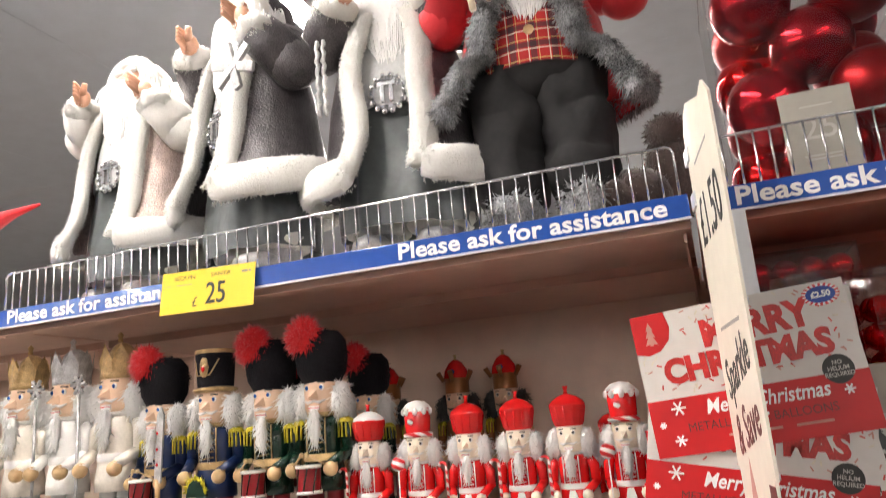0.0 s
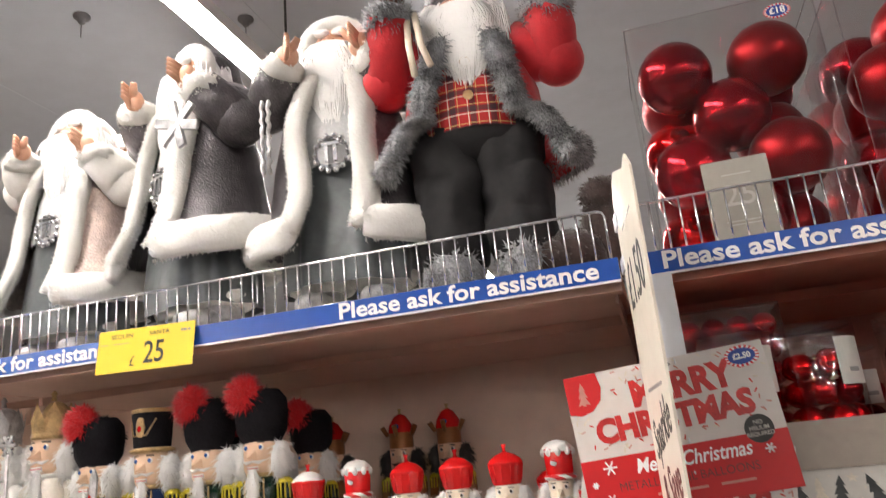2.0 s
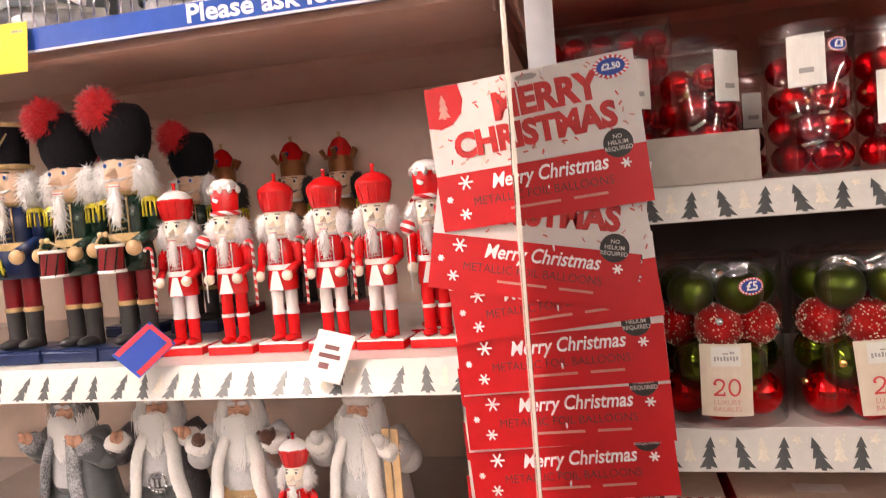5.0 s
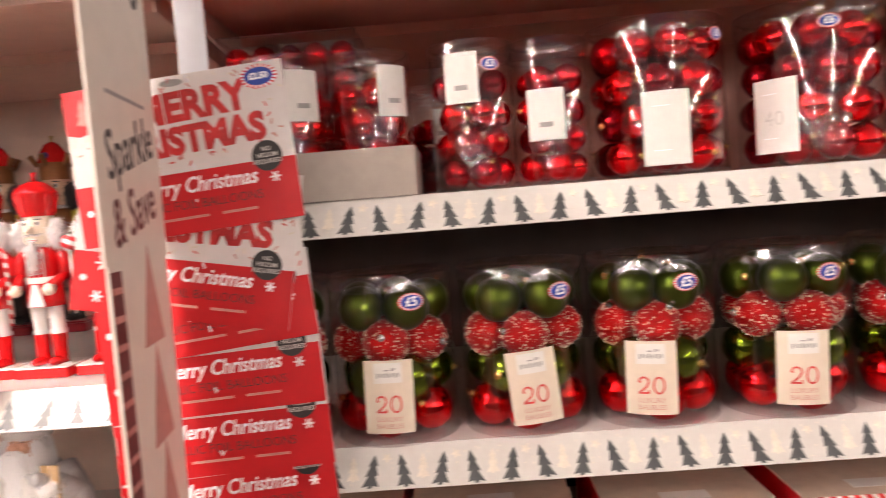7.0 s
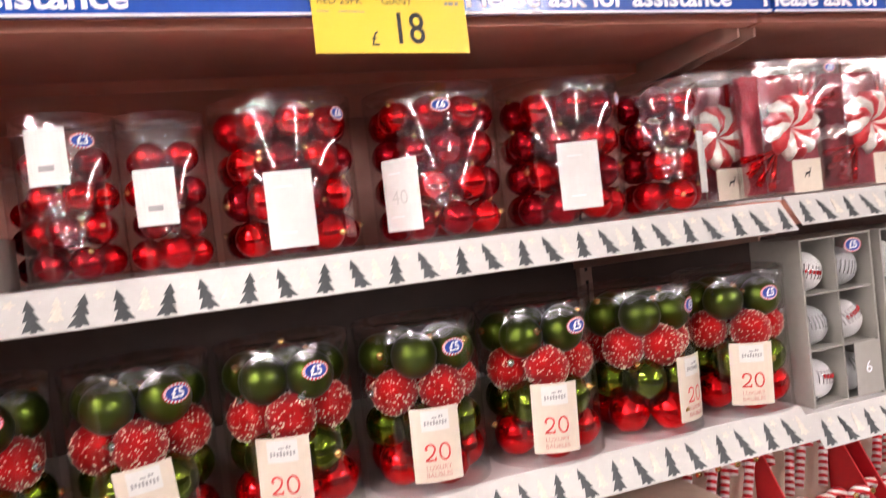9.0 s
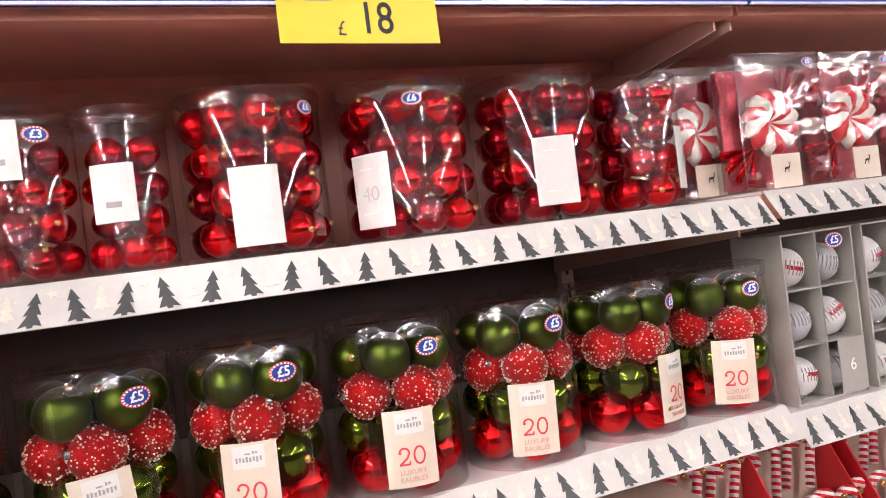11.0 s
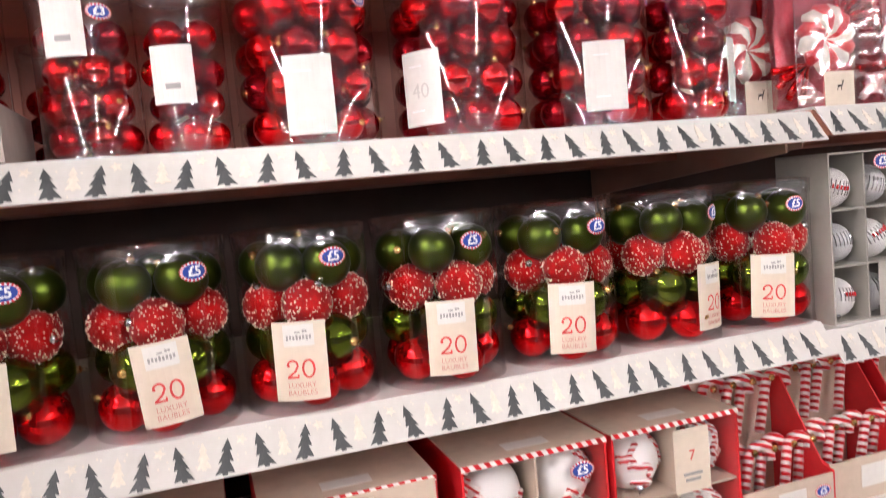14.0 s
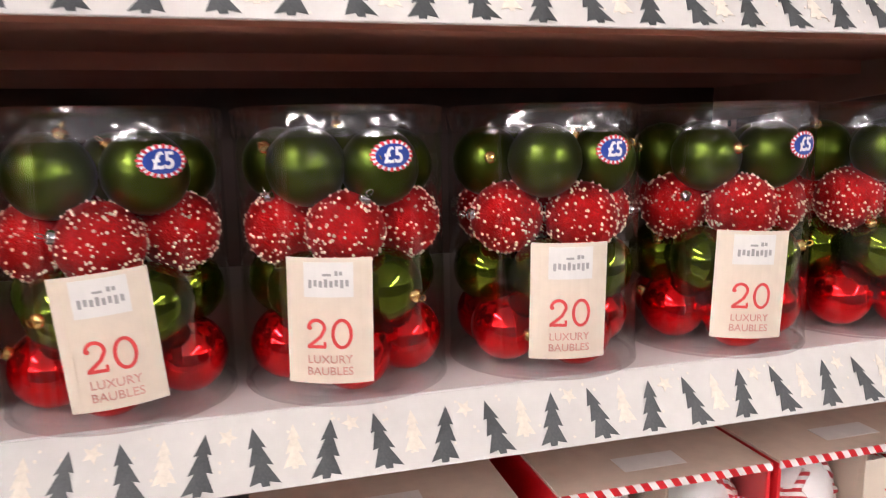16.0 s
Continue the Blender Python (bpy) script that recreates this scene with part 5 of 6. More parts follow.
        k.fur([(p, d) for p, d in spots_on_ell((0, 0.002, 0.23), (0.027, 0.027, 0.028), 420)], 0.006, 0.0012, NC_BLACK, 0.3)
        k.ell((-0.009, -0.018, 0.25), (0.016, 0.012, 0.019), PLUME, seg=14, rings=10, lump=0.4, freq=130)
        k.fur(spots_on_ell((-0.009, -0.018, 0.25), (0.016, 0.012, 0.019), 1100, low=-0.8), 0.010, 0.0010, PLUME, 0.25)
        k.ell((-0.004, -0.0255, 0.243), 0.0026, SILVER, seg=8, rings=6)
    elif hat == "shako":
        k.lathe([(0.0195, 0.203), (0.025, 0.205), (0.025, 0.2075), (0.0205, 0.209)], g("trim", NC_GOLD), seg=26)
        k.lathe([(0.02, 0.207), (0.023, 0.25), (0.021, 0.252), (0.0, 0.252)], NC_BLACK, seg=26)
        k.lathe([(0.0228, 0.247), (0.0236, 0.249), (0.023, 0.2515)], NC_GOLD, seg=26)
        k.ell((0, -0.0225, 0.231), (0.006, 0.002, 0.011), NC_GOLD, seg=10, rings=8, lump=0.3, freq=400)
        k.ell((0, -0.0245, 0.229), (0.0025, 0.0015, 0.0035), NC_RED, seg=8, rings=6)
        k.tube([(-0.016, -0.016, 0.24), (-0.008, -0.0235, 0.222), (0.008, -0.0235, 0.222), (0.016, -0.0165, 0.24)], 0.0009, NC_GOLD, seg=5)
    elif hat == "crown":
        c = g("crown", NC_SILVER)
        k.lathe([(0.0188, 0.203), (0.0198, 0.204), (0.0198, 0.209), (0.0188, 0.21)], c, seg=24)
        n = 8
        vs, fs = [], []
        for j in range(n * 2):
            a = j * math.pi / n
            h = 0.24 if j % 2 == 0 else 0.222
            for z, r in ((0.208, 0.0192), (h, 0.0222)):
                vs += [(r * math.cos(a), r * math.sin(a), z)]
        for j in range(n * 2):
            q = (j + 1) % (n * 2)
            fs.append((2 * j, 2 * q, 2 * q + 1, 2 * j + 1))
        k.add(vs, fs, c, False)
        k.ell((0, 0.004, 0.224), (0.0155, 0.0145, 0.019), g("crown_fill", c), seg=18, rings=12)
        k.tube([(0, 0, 0.243), (0, 0, 0.248), (0, 0, 0.25), (0, 0, 0.254)], [0.003, 0.002, 0.0036, 0.001], c, seg=8)
    elif hat == "king":
        k.lathe([(0.0186, 0.203), (0.0186, 0.226), (0.017, 0.228)], NC_COPPER, seg=22)
        k.lathe([(0.0195, 0.226), (0.0175, 0.238), (0.01, 0.25), (0.004, 0.254), (0.0, 0.2545)], NC_RED, seg=22)
        for j in range(5):
            a = radians(-90 + j * 72)
            k.tube([(0.02 * math.cos(a), 0.02 * math.sin(a), 0.222), (0.028 * math.cos(a), 0.028 * math.sin(a), 0.236)], [0.003, 0.0042], NC_COPPER, seg=8)
        k.ell((0, -0.019, 0.235), (0.004, 0.0025, 0.004), EYE_BLUE, seg=10, rings=6)
        k.tube([(0, 0, 0.252), (0, 0, 0.258), (0, 0, 0.262)], [0.003, 0.002, 0.0035], NC_GOLD, seg=8)
    carry = g("carry", "")
    if "cane" in carry:
        pts = cane_points(0.062, 0.0, (-0.026, -0.034, 0.125)) if "short" in carry else [Vector((-0.026, -0.034, 0.07)), Vector((-0.026, -0.034, 0.16))] + [Vector((-0.032 + 0.006 * math.cos(q * 0.5), -0.034, 0.16 + 0.006 * math.sin(q * 0.5))) for q in range(1, 7)]
        k.tube(pts, 0.0022, CANDY, seg=8)
    if "lolly" in carry:
        k.tube([(-0.022, -0.036, 0.08), (-0.022, -0.036, 0.16)], 0.0012, NC_WHITE, seg=6)
        k.lathe([(0.0, -0.0028), (0.0105, -0.002), (0.0105, 0.002), (0, 0.0028)], CANDY, seg=18, m=pose(-0.022, -0.036, 0.168, 90))
    if "drum" in carry:
        k.lathe([(0.0125, -0.012), (0.0125, 0.012)], NC_MAROON, (0, -0.034, 0.102), seg=20)
        for z in (-0.013, 0.012):
            k.lathe([(0.0, z), (0.0135, z), (0.0135, z + 0.003), (0, z + 0.003)], NC_WHITE, (0, -0.034, 0.102), seg=20)
        for j in range(8):
            a = j * math.pi / 4
            k.tube([(0.0128 * math.cos(a), -0.034 + 0.0128 * math.sin(a), 0.09), (0.0128 * math.cos(a + 0.39), -0.034 + 0.0128 * math.sin(a + 0.39), 0.114)], 0.0008, NC_GREEN, seg=5)
        for sx in (-1, 1):
            k.tube([(sx * 0.022, -0.03, 0.114), (sx * 0.004, -0.042, 0.126)], 0.0011, WOOD, seg=6)
            k.ell((sx * 0.003, -0.0425, 0.127), 0.0028, WOOD, seg=8, rings=6)
    if "sword" in carry:
        k.plate([(-0.0045, 0.0), (0.0045, 0.0), (0.005, 0.075), (0.0, 0.085), (-0.005, 0.075)], 0.0025, NC_SILVER, pose(0.024, -0.034, 0.112, 0, 3, 0))
        for z in (0.02, 0.037, 0.055):
            k.ell((0.024, -0.0345, 0.112 + z), (0.0018, 0.001, 0.0018), NC_RED, seg=8, rings=5)
        k.tube([(0.024, -0.033, 0.095), (0.024, -0.033, 0.113)], 0.003, WOOD, seg=8)
    if "staff" in carry:
        k.tube([(0.036, -0.02, 0.015), (0.036, -0.02, 0.19)], 0.0016, NC_SILVER, seg=8)
        for a in range(6):
            q = a * math.pi / 3
            k.tube([(0.036, -0.0205, 0.2), (0.036 + 0.011 * math.cos(q), -0.0205, 0.2 + 0.011 * math.sin(q))], [0.0012, 0.0022], NC_SILVER, seg=6)
            k.ell((0.036 + 0.007 * math.cos(q + 0.5), -0.0205, 0.2 + 0.007 * math.sin(q + 0.5)), 0.0018, SILVER, seg=6, rings=4)
    if "purse" in carry:
        k.plate([(-0.012, 0.0), (0.012, 0.0), (0.009, 0.014), (0.0, 0.02), (-0.009, 0.014)], 0.006, NC_GREEN, pose(-0.004, -0.033, 0.092))
        k.fur([(Vector((-0.004 + 0.012 * math.cos(a * 0.1), -0.033, 0.096 + 0.015 * math.sin(a * 0.1))), Vector((math.cos(a * 0.1), -0.3, math.sin(a * 0.1)))) for a in range(32)], 0.007, 0.0014, NC_FRINGE, 0)
    for p in range(len(k.v)):
        k.v[p] = tuple(c * s for c in k.v[p])
    return thing("nutcracker", label, "nutcracker", m, group, data=k.mesh("nutcracker"))


NUT_Z = 1.3625
RED = dict(body=NC_RED, legs=NC_WHITE, boots=NC_RED, skirt=NC_RED, panel=NC_WHITE, apron=NC_WHITE, belt=NC_WHITE, cuff=NC_WHITE, hand=NC_PALE)
for x, y, hat, carry, extra in ((-0.548, 0.112, "dome", "cane", dict(icing=NC_WHITE)), (-0.46, 0.108, "icing", "lolly", dict(legs=NC_RED)), (-0.379, 0.115, "dome", "cane", {}), (-0.298, 0.112, "dome", "cane", {}), (-0.219, 0.106, "dome", "cane", {}), (-0.139, 0.108, "icing", "lolly", dict(legs=NC_RED)), (-0.168, 0.2, "dome", "", dict(legs=NC_RED)), (-0.062, 0.11, "dome", "cane", {})):
    nutcracker(pose(x, y, NUT_Z, 0, 0, random.uniform(-4, 4)), "red and white wooden nutcracker with a cake-like hat", {**RED, "hat": hat, "carry": carry, **extra, "scale": 1.03 if x != -0.168 else 0.9}, "red nutcrackers")

BLACK = dict(body=NC_GREEN, legs=NC_MAROON, boots=BLACK_INK, base=NC_BLUE, base_top=NC_BLUE, panel=NC_GOLD, belt=NC_GOLD, cuff=NC_GOLD, collar=NC_GOLD, face=NC_FACE, eye=EYE_BLUE, fringe=NC_FRINGE, hat="bearskin", carry="drum", scale=1.53)
for x, y, extra in ((-0.958, 0.105, dict(body=NC_BLUE, carry="drum sword", scale=1.5)), (-0.838, 0.1, dict(hat="shako", body=NC_BLUE, carry="purse", scale=1.54)), (-0.728, 0.105, {}), (-0.63, 0.108, dict(scale=1.55)), (-0.655, 0.34, dict(scale=1.46)), (-0.79, 0.33, dict(scale=1.46))):
    nutcracker(pose(x, y, NUT_Z, 0, 0, random.uniform(-5, 5)), "dark uniformed wooden nutcracker in a tall black hat", {**BLACK, **extra}, "soldier nutcrackers")
PALE = dict(body=NC_PEARL, legs=NC_GREY, boots=NC_GREY, base=NC_WHITE, base_top=NC_WHITE, belt=NC_WHITE, face=NC_FACE, eye=EYE_BLUE, collar=FUR_WHITE, hat="crown", carry="staff", scale=1.76)
for x, extra in ((-1.29, dict(crown=NC_GOLD, crown_fill=NC_GOLD)), (-1.178, dict(body=NC_WHITE, skirt=FUR_WHITE)), (-1.06, dict(crown=NC_GOLD, carry="", crown_fill=NC_GOLD))):
    nutcracker(pose(x, 0.105, NUT_Z, 0, 0, random.uniform(-5, 5)), "white and silver wooden nutcracker with a glittering crown", {**PALE, **extra}, "white nutcrackers")
KING = dict(body=NC_COPPER, legs=NC_MAROON, boots=BLACK_INK, base=NC_MAROON, base_top=NC_MAROON, belt=NC_GOLD, face=NC_FACE, beard=BLACK_INK, moustache=BLACK_INK, hat="king", fringe=NC_FRINGE, scale=1.42, long_beard=False)
for x in (-0.537, -0.428, -0.70):
    nutcracker(pose(x, 0.535, NUT_Z), "dark bronze nutcracker king with a red domed crown", KING, "bronze nutcrackers")


def band(k, rows, wide, thick, mat, lump=0.12, freq=60):
    """A padded strip of fur along rows of (centre, outward, across)."""
    vs, fs, n, last = [], [], 12, len(rows) - 1
    for i, (c, out, across) in enumerate(rows):
        taper = 0.72 if i in (0, last) else 1.0
        for j in range(n):
            a = 2 * math.pi * j / n
            o = across * (wide * taper * math.cos(a)) + out * (thick * taper * math.sin(a))
            vs.append(c + o * (1 + lump * noise.noise((c + o) * freq)))
    for i in range(last):
        for j in range(n):
            q = (j + 1) % n
            fs.append((i * n + j, i * n + q, (i + 1) * n + q, (i + 1) * n + j))
    fs += [tuple(range(n - 1, -1, -1)), tuple(range(last * n, last * n + n))]
    k.add(vs, fs, mat)


def spots_on_band(rows, wide, thick, count):
    out = []
    for _ in range(count):
        i, t, a = random.randrange(len(rows) - 1), random.random(), random.uniform(0, 2 * math.pi)
        c, n, w = (p.lerp(q, t) for p, q in zip(rows[i], rows[i + 1]))
        out.append((c + w * (wide * 0.95 * math.cos(a)) + n * (thick * 0.95 * math.sin(a)), (w * (thick * math.cos(a)) + n * (wide * math.sin(a))).normalized()))
    return out


def strands(k, paths, width, mat):
    """Long hair: tapering three-sided strands along paths."""
    vs, fs = [], []
    for pts in paths:
        o, last = len(vs), len(pts) - 1
        for i, p in enumerate(pts):
            w = width * (1 - 0.85 * i / last)
            vs += [p + Vector((w, 0, 0)), p + Vector((-w * 0.5, -w * 0.87, 0)), p + Vector((-w * 0.5, w * 0.87, 0))]
        for i in range(last):
            for j in range(3):
                q = (j + 1) % 3
                fs.append((o + 3 * i + j, o + 3 * i + q, o + 3 * i + 3 + q, o + 3 * i + 3 + j))
    k.add(vs, fs, mat)


def santa(m, label, o, group):
    """A standing fabric figure about 0.58 m high, looking towards -y."""
    g = o.get
    k = Maker()
    s, dense = g("scale", 1.0), g("dense", 1.0)
    trim, coat, vest, legs, boots = o["trim"], o["coat"], o["vest"], o["legs"], o["boots"]
    # boots and trousers
    for sx in (-1, 1):
        x = sx * 0.058
        if g("furry_boots"):
            k.ell((x, -0.02, 0.04), (0.045, 0.06, 0.045), trim, seg=16, rings=10, lump=0.25, freq=60)
            k.fur(spots_on_ell((x, -0.02, 0.045), (0.045, 0.06, 0.045), int(520 * dense)), 0.015, 0.0025, trim, 0.3)
        else:
            k.ell((x, -0.035, 0.026), (0.036, 0.06, 0.026), boots, seg=18, rings=10)
            k.lathe([(0.04, 0.03), (0.04, 0.06)], boots, (x, 0, 0), seg=16)
            k.tube(rim_points(0.046, 0.046, 0.0, 16), 0.017, FUR_WHITE, seg=8, lump=0.3, freq=90, cap=False)
            for p in range(len(k.v) - 17 * 8, len(k.v)):
                v = k.v[p]
                k.v[p] = (v[0] + x, v[1], v[2] + 0.07)
        if not g("skirt"):
            pts = [(x * (1.06 - 0.2 * (i / 13) ** 2) + 0.003 * math.sin(i * 1.1 + sx), -0.006 + 0.003 * math.sin(i * 1.7), 0.05 + i * 0.0192) for i in range(14)]
            k.tube(pts, [0.052 + 0.011 * min(1, i / 3) + 0.0025 * math.sin(i * 1.9 + sx) for i in range(14)], legs, seg=36, lump=0.22, freq=30, cap=False)
    k.ell((0, 0, 0.285), (0.105, 0.08, 0.06), legs, seg=22, rings=12)
    if g("skirt"):
        vs, n = [], 72
        levels = ((0.122, 0.055), (0.126, 0.10), (0.120, 0.16), (0.112, 0.22), (0.103, 0.29))
        for r, z in levels:
            for j in range(n):
                a = 2 * math.pi * j / n
                fold = 0.010 * (1 - z * 2.6) * math.sin(9 * a + 3 * noise.noise(Vector((math.cos(a), math.sin(a), z * 4 + s * 5)) * 1.5))
                vs.append(((r + fold) * math.cos(a), (r + fold) * 0.74 * math.sin(a), z))
        k.add(vs, [(i * n + j, i * n + (j + 1) % n, (i + 1) * n + (j + 1) % n, (i + 1) * n + j) for i in range(len(levels) - 1) for j in range(n)], legs)
    # vest and belt
    k.lathe([(0.104, 0.28), (0.108, 0.31), (0.1, 0.37), (0.085, 0.44), (0.05, 0.485), (0, 0.49)], vest, seg=28, flat=0.78, lump=0.04, freq=25)
    if g("belt"):
        k.lathe([(0.108, 0.272), (0.112, 0.277), (0.112, 0.303), (0.108, 0.308)], g("belt"), seg=30, flat=0.79)
        k.lathe([(0.014, -0.004), (0.022, -0.006), (0.032, -0.003), (0.033, 0.0)], SILVER, seg=20, m=pose(0, -0.09, 0.29, 90))
        for j in range(14):
            a = j * math.pi / 7
            k.ell((0.031 * math.cos(a), -0.09, 0.29 + 0.034 * math.sin(a)), 0.0062, SILVER, seg=8, rings=6)
        for x in (-0.008, 0.008):
            k.box((x - 0.0035, -0.098, 0.272), (x + 0.0035, -0.09, 0.308), SILVER, bevel=0.001)
        k.box((-0.016, -0.0985, 0.302), (0.016, -0.091, 0.309), SILVER, bevel=0.001)
    for z in g("buttons", ()):
        k.lathe([(0.0, -0.003), (0.008, -0.0025), (0.009, 0.0)], WOOD, seg=14, m=pose(0.0, -0.083 - (0.42 - z) * 0.05, z, 90))
    # coat, open at the front, with fur edges
    lo, gap = g("hem", 0.13), g("gap", 38)
    prof = [(g("flare", 0.176), lo), (0.145, lo + 0.07), (0.128, 0.30), (0.118, 0.37), (0.098, 0.44), (0.055, 0.495)]
    gaps = [gap * q for q in g("spread", (1.02, 0.95, 0.9, 0.85, 0.75, 0.6))]
    for inset in (0.0, 0.006):
        vs, n = [], 34
        for (r, z), q in zip(prof, gaps):
            for j in range(n + 1):
                a = radians(-90 + q + (360 - 2 * q) * j / n)
                w = r - inset + 0.008 * noise.noise(Vector((math.cos(a) * 3, math.sin(a) * 3, z * 9 + s * 7)))
                vs.append((w * math.cos(a), w * 0.82 * math.sin(a), z))
        k.add(vs, [(i * (n + 1) + j, i * (n + 1) + j + 1, (i + 1) * (n + 1) + j + 1, (i + 1) * (n + 1) + j) for i in range(len(prof) - 1) for j in range(n)], coat)
    hr, er, ht = g("hem_r", 0.033), g("edge_r", 0.024), g("hem_t", 0.017)
    hem = []
    for j in range(41):
        q = radians(-90 + gaps[0] * 0.93 + (360 - 1.86 * gaps[0]) * j / 40)
        dip = 0.018 * max(0.0, 1 - min(j, 40 - j) / 7)
        hem.append((Vector((prof[0][0] * 1.02 * math.cos(q), prof[0][0] * 0.84 * math.sin(q), lo + 0.02 - dip + 0.005 * math.sin(3 * q))), Vector((math.cos(q), math.sin(q), 0.15)), Vector((math.cos(q) * -0.12, math.sin(q) * -0.12, 1))))
    band(k, hem, hr, ht, trim)
    k.fur(spots_on_band(hem, hr, ht, int(3600 * dense)), g("pile", 0.0055), g("hair", 0.0015), trim, g("droop", 0.25), 0.45)
    for sx in (-1, 1):
        edge = []
        for i in range(19):
            f = i / 18 * (len(prof) - 1)
            i0 = min(int(f), len(prof) - 2)
            t = f - i0
            r, z, q = (prof[i0][0] * (1 - t) + prof[i0 + 1][0] * t, prof[i0][1] * (1 - t) + prof[i0 + 1][1] * t, gaps[i0] * (1 - t) + gaps[i0 + 1] * t)
            q = radians(-90 + sx * (q + 2.5 * math.sin(z * 28 + sx * 2)))
            n = Vector((math.cos(q), math.sin(q), 0.1))
            edge.append((Vector((r * 1.03 * math.cos(q), r * 0.845 * math.sin(q), z)), n, Vector((-math.sin(q), math.cos(q), 0))))
        band(k, edge, er, ht * 0.9, trim)
        k.fur(spots_on_band(edge, er, ht * 0.9, int(2400 * dense)), g("pile", 0.0055), g("hair", 0.0015), trim, g("droop", 0.25), 0.45)
        # arms
        sh, el, ha = g("arm_r" if sx > 0 else "arm_l", ((0.085, 0.0, 0.45), (0.15, -0.02, 0.385), (0.125, -0.085, 0.44)))
        pts = [(sx * p[0], p[1], p[2]) for p in (sh, el, ha)]
        mid = [Vector(pts[0]).lerp(Vector(pts[1]), 0.5), Vector(pts[1]).lerp(Vector(pts[2]), 0.5)]
        k.tube([pts[0], mid[0], pts[1], mid[1], pts[2]], [0.05, 0.052, 0.048, 0.044, 0.04], g("sleeve", coat), seg=16, lump=0.1, freq=25)
        k.ell(pts[1], 0.047, g("sleeve", coat), seg=14, rings=10)
        cuff = Vector(pts[1]).lerp(Vector(pts[2]), 0.92)
        k.ell(cuff, (0.042, 0.042, 0.034), trim, seg=14, rings=10, lump=0.2, freq=70)
        k.fur(spots_on_ell(cuff, (0.042, 0.042, 0.034), int(700 * dense)), g("pile", 0.0055), g("hair", 0.0015), trim, 0.2)
        tip = Vector(pts[2]) + (Vector(pts[2]) - Vector(pts[1])).normalized() * 0.036
        lean = (Vector(pts[2]) - Vector(pts[1])).normalized()
        k.ell(tip - lean * 0.006, (0.023, 0.016, 0.024), g("hand", SKIN), seg=14, rings=10)
        if g("hand"):
            k.ell(tip + lean * 0.012, (0.02, 0.015, 0.02), g("hand"), seg=12, rings=8)
        else:
            for f in range(4):
                at = tip + Vector((0, -0.006, (f - 1.5) * 0.0085)) - lean * 0.004
                k.tube([at, at + lean * 0.014 + Vector((0, -0.006, 0.002)), at + lean * 0.02 + Vector((0, -0.013, 0.003))], [0.0058, 0.0056, 0.004], SKIN, seg=8)
        k.tube([tip, tip + Vector((-sx * 0.018, -0.01, 0.012)), tip + Vector((-sx * 0.026, -0.014, 0.022))], [0.009, 0.008, 0.006], g("hand", SKIN), seg=8)
    # head
    hz = 0.535
    k.ell((0, -0.012, hz), (0.048, 0.045, 0.052), SKIN, seg=20, rings=14)
    k.ell((0, -0.058, hz - 0.002), (0.012, 0.012, 0.011), SKIN, seg=12, rings=8)
    for sx in (-1, 1):
        k.ell((sx * 0.02, -0.049, hz - 0.004), (0.014, 0.01, 0.011), SKIN, seg=12, rings=8)
        k.tube([(sx * 0.007, -0.053, hz + 0.012), (sx * 0.017, -0.053, hz + 0.0145), (sx * 0.026, -0.046, hz + 0.011)], 0.0014, BROWN_FELT, seg=6)
        k.ell((sx * 0.018, -0.052, hz + 0.025), (0.017, 0.009, 0.008), HAIR, seg=12, rings=8, lump=0.2, freq=150)
        k.tube([(0, -0.062, hz - 0.013), (sx * 0.02, -0.068, hz - 0.022), (sx * 0.042, -0.06, hz - 0.036), (sx * 0.055, -0.052, hz - 0.055)], [0.011, 0.014, 0.009, 0.003], HAIR, seg=10, lump=0.15, freq=90)
        side_c, side_r = (sx * 0.05, -0.012, hz - 0.035), (0.022, 0.03, 0.055)
        k.ell(side_c, side_r, HAIR, seg=14, rings=10, lump=0.15, freq=60)
        locks = []
        for _ in range(int(420 * dense)):
            p = Vector((sx * random.uniform(0.035, 0.062), random.uniform(-0.045, 0.02), hz + random.uniform(-0.03, 0.02)))
            v = Vector((sx * random.uniform(0.0, 0.028), random.uniform(-0.03, 0.0), -random.uniform(0.05, 0.13)))
            locks.append([p, p + v * 0.35 + Vector((sx * 0.012, -0.004, 0.006)), p + v * 0.7 + Vector((sx * 0.008, 0, 0)), p + v])
        strands(k, locks, 0.0026, HAIR)
    bl = g("beard", 0.075)
    long = bl * 2.0
    for wide_, deep_, top_, tall_ in ((0.05, 0.022, 0.056, 0.05), (0.042, 0.02, 0.085, 0.06), (0.028, 0.015, 0.115, 0.05)):
        k.ell((0, -0.054 - deep_ * 0.25, hz - top_ * (long / 0.15)), (wide_, deep_, tall_ * long / 0.15 * 0.8), HAIR, seg=20, rings=14, lump=0.08, freq=40)
    locks = []
    for _ in range(int(1500 * dense)):
        a, z0 = random.gauss(0, 0.55), hz - 0.012 - 0.05 * random.random() ** 1.5
        a = max(-1.35, min(1.35, a))
        drop = long * random.uniform(0.55, 1.05) * (0.55 + 0.45 * math.cos(a))
        wave = random.uniform(-0.006, 0.006)
        row = []
        for t in (0.0, 0.25, 0.5, 0.75, 1.0):
            w = 0.05 + 0.018 * math.sin(math.pi * min(1, t * 1.4)) - 0.03 * t * t
            d = 0.036 + 0.006 * math.sin(math.pi * t) - 0.012 * t
            row.append(Vector((w * math.sin(a) + wave * math.sin(t * 5), -0.046 - d * math.cos(a), z0 - drop * t)))
        locks.append(row)
    strands(k, locks, 0.0032, HAIR)
    hat = g("hat", "hood")
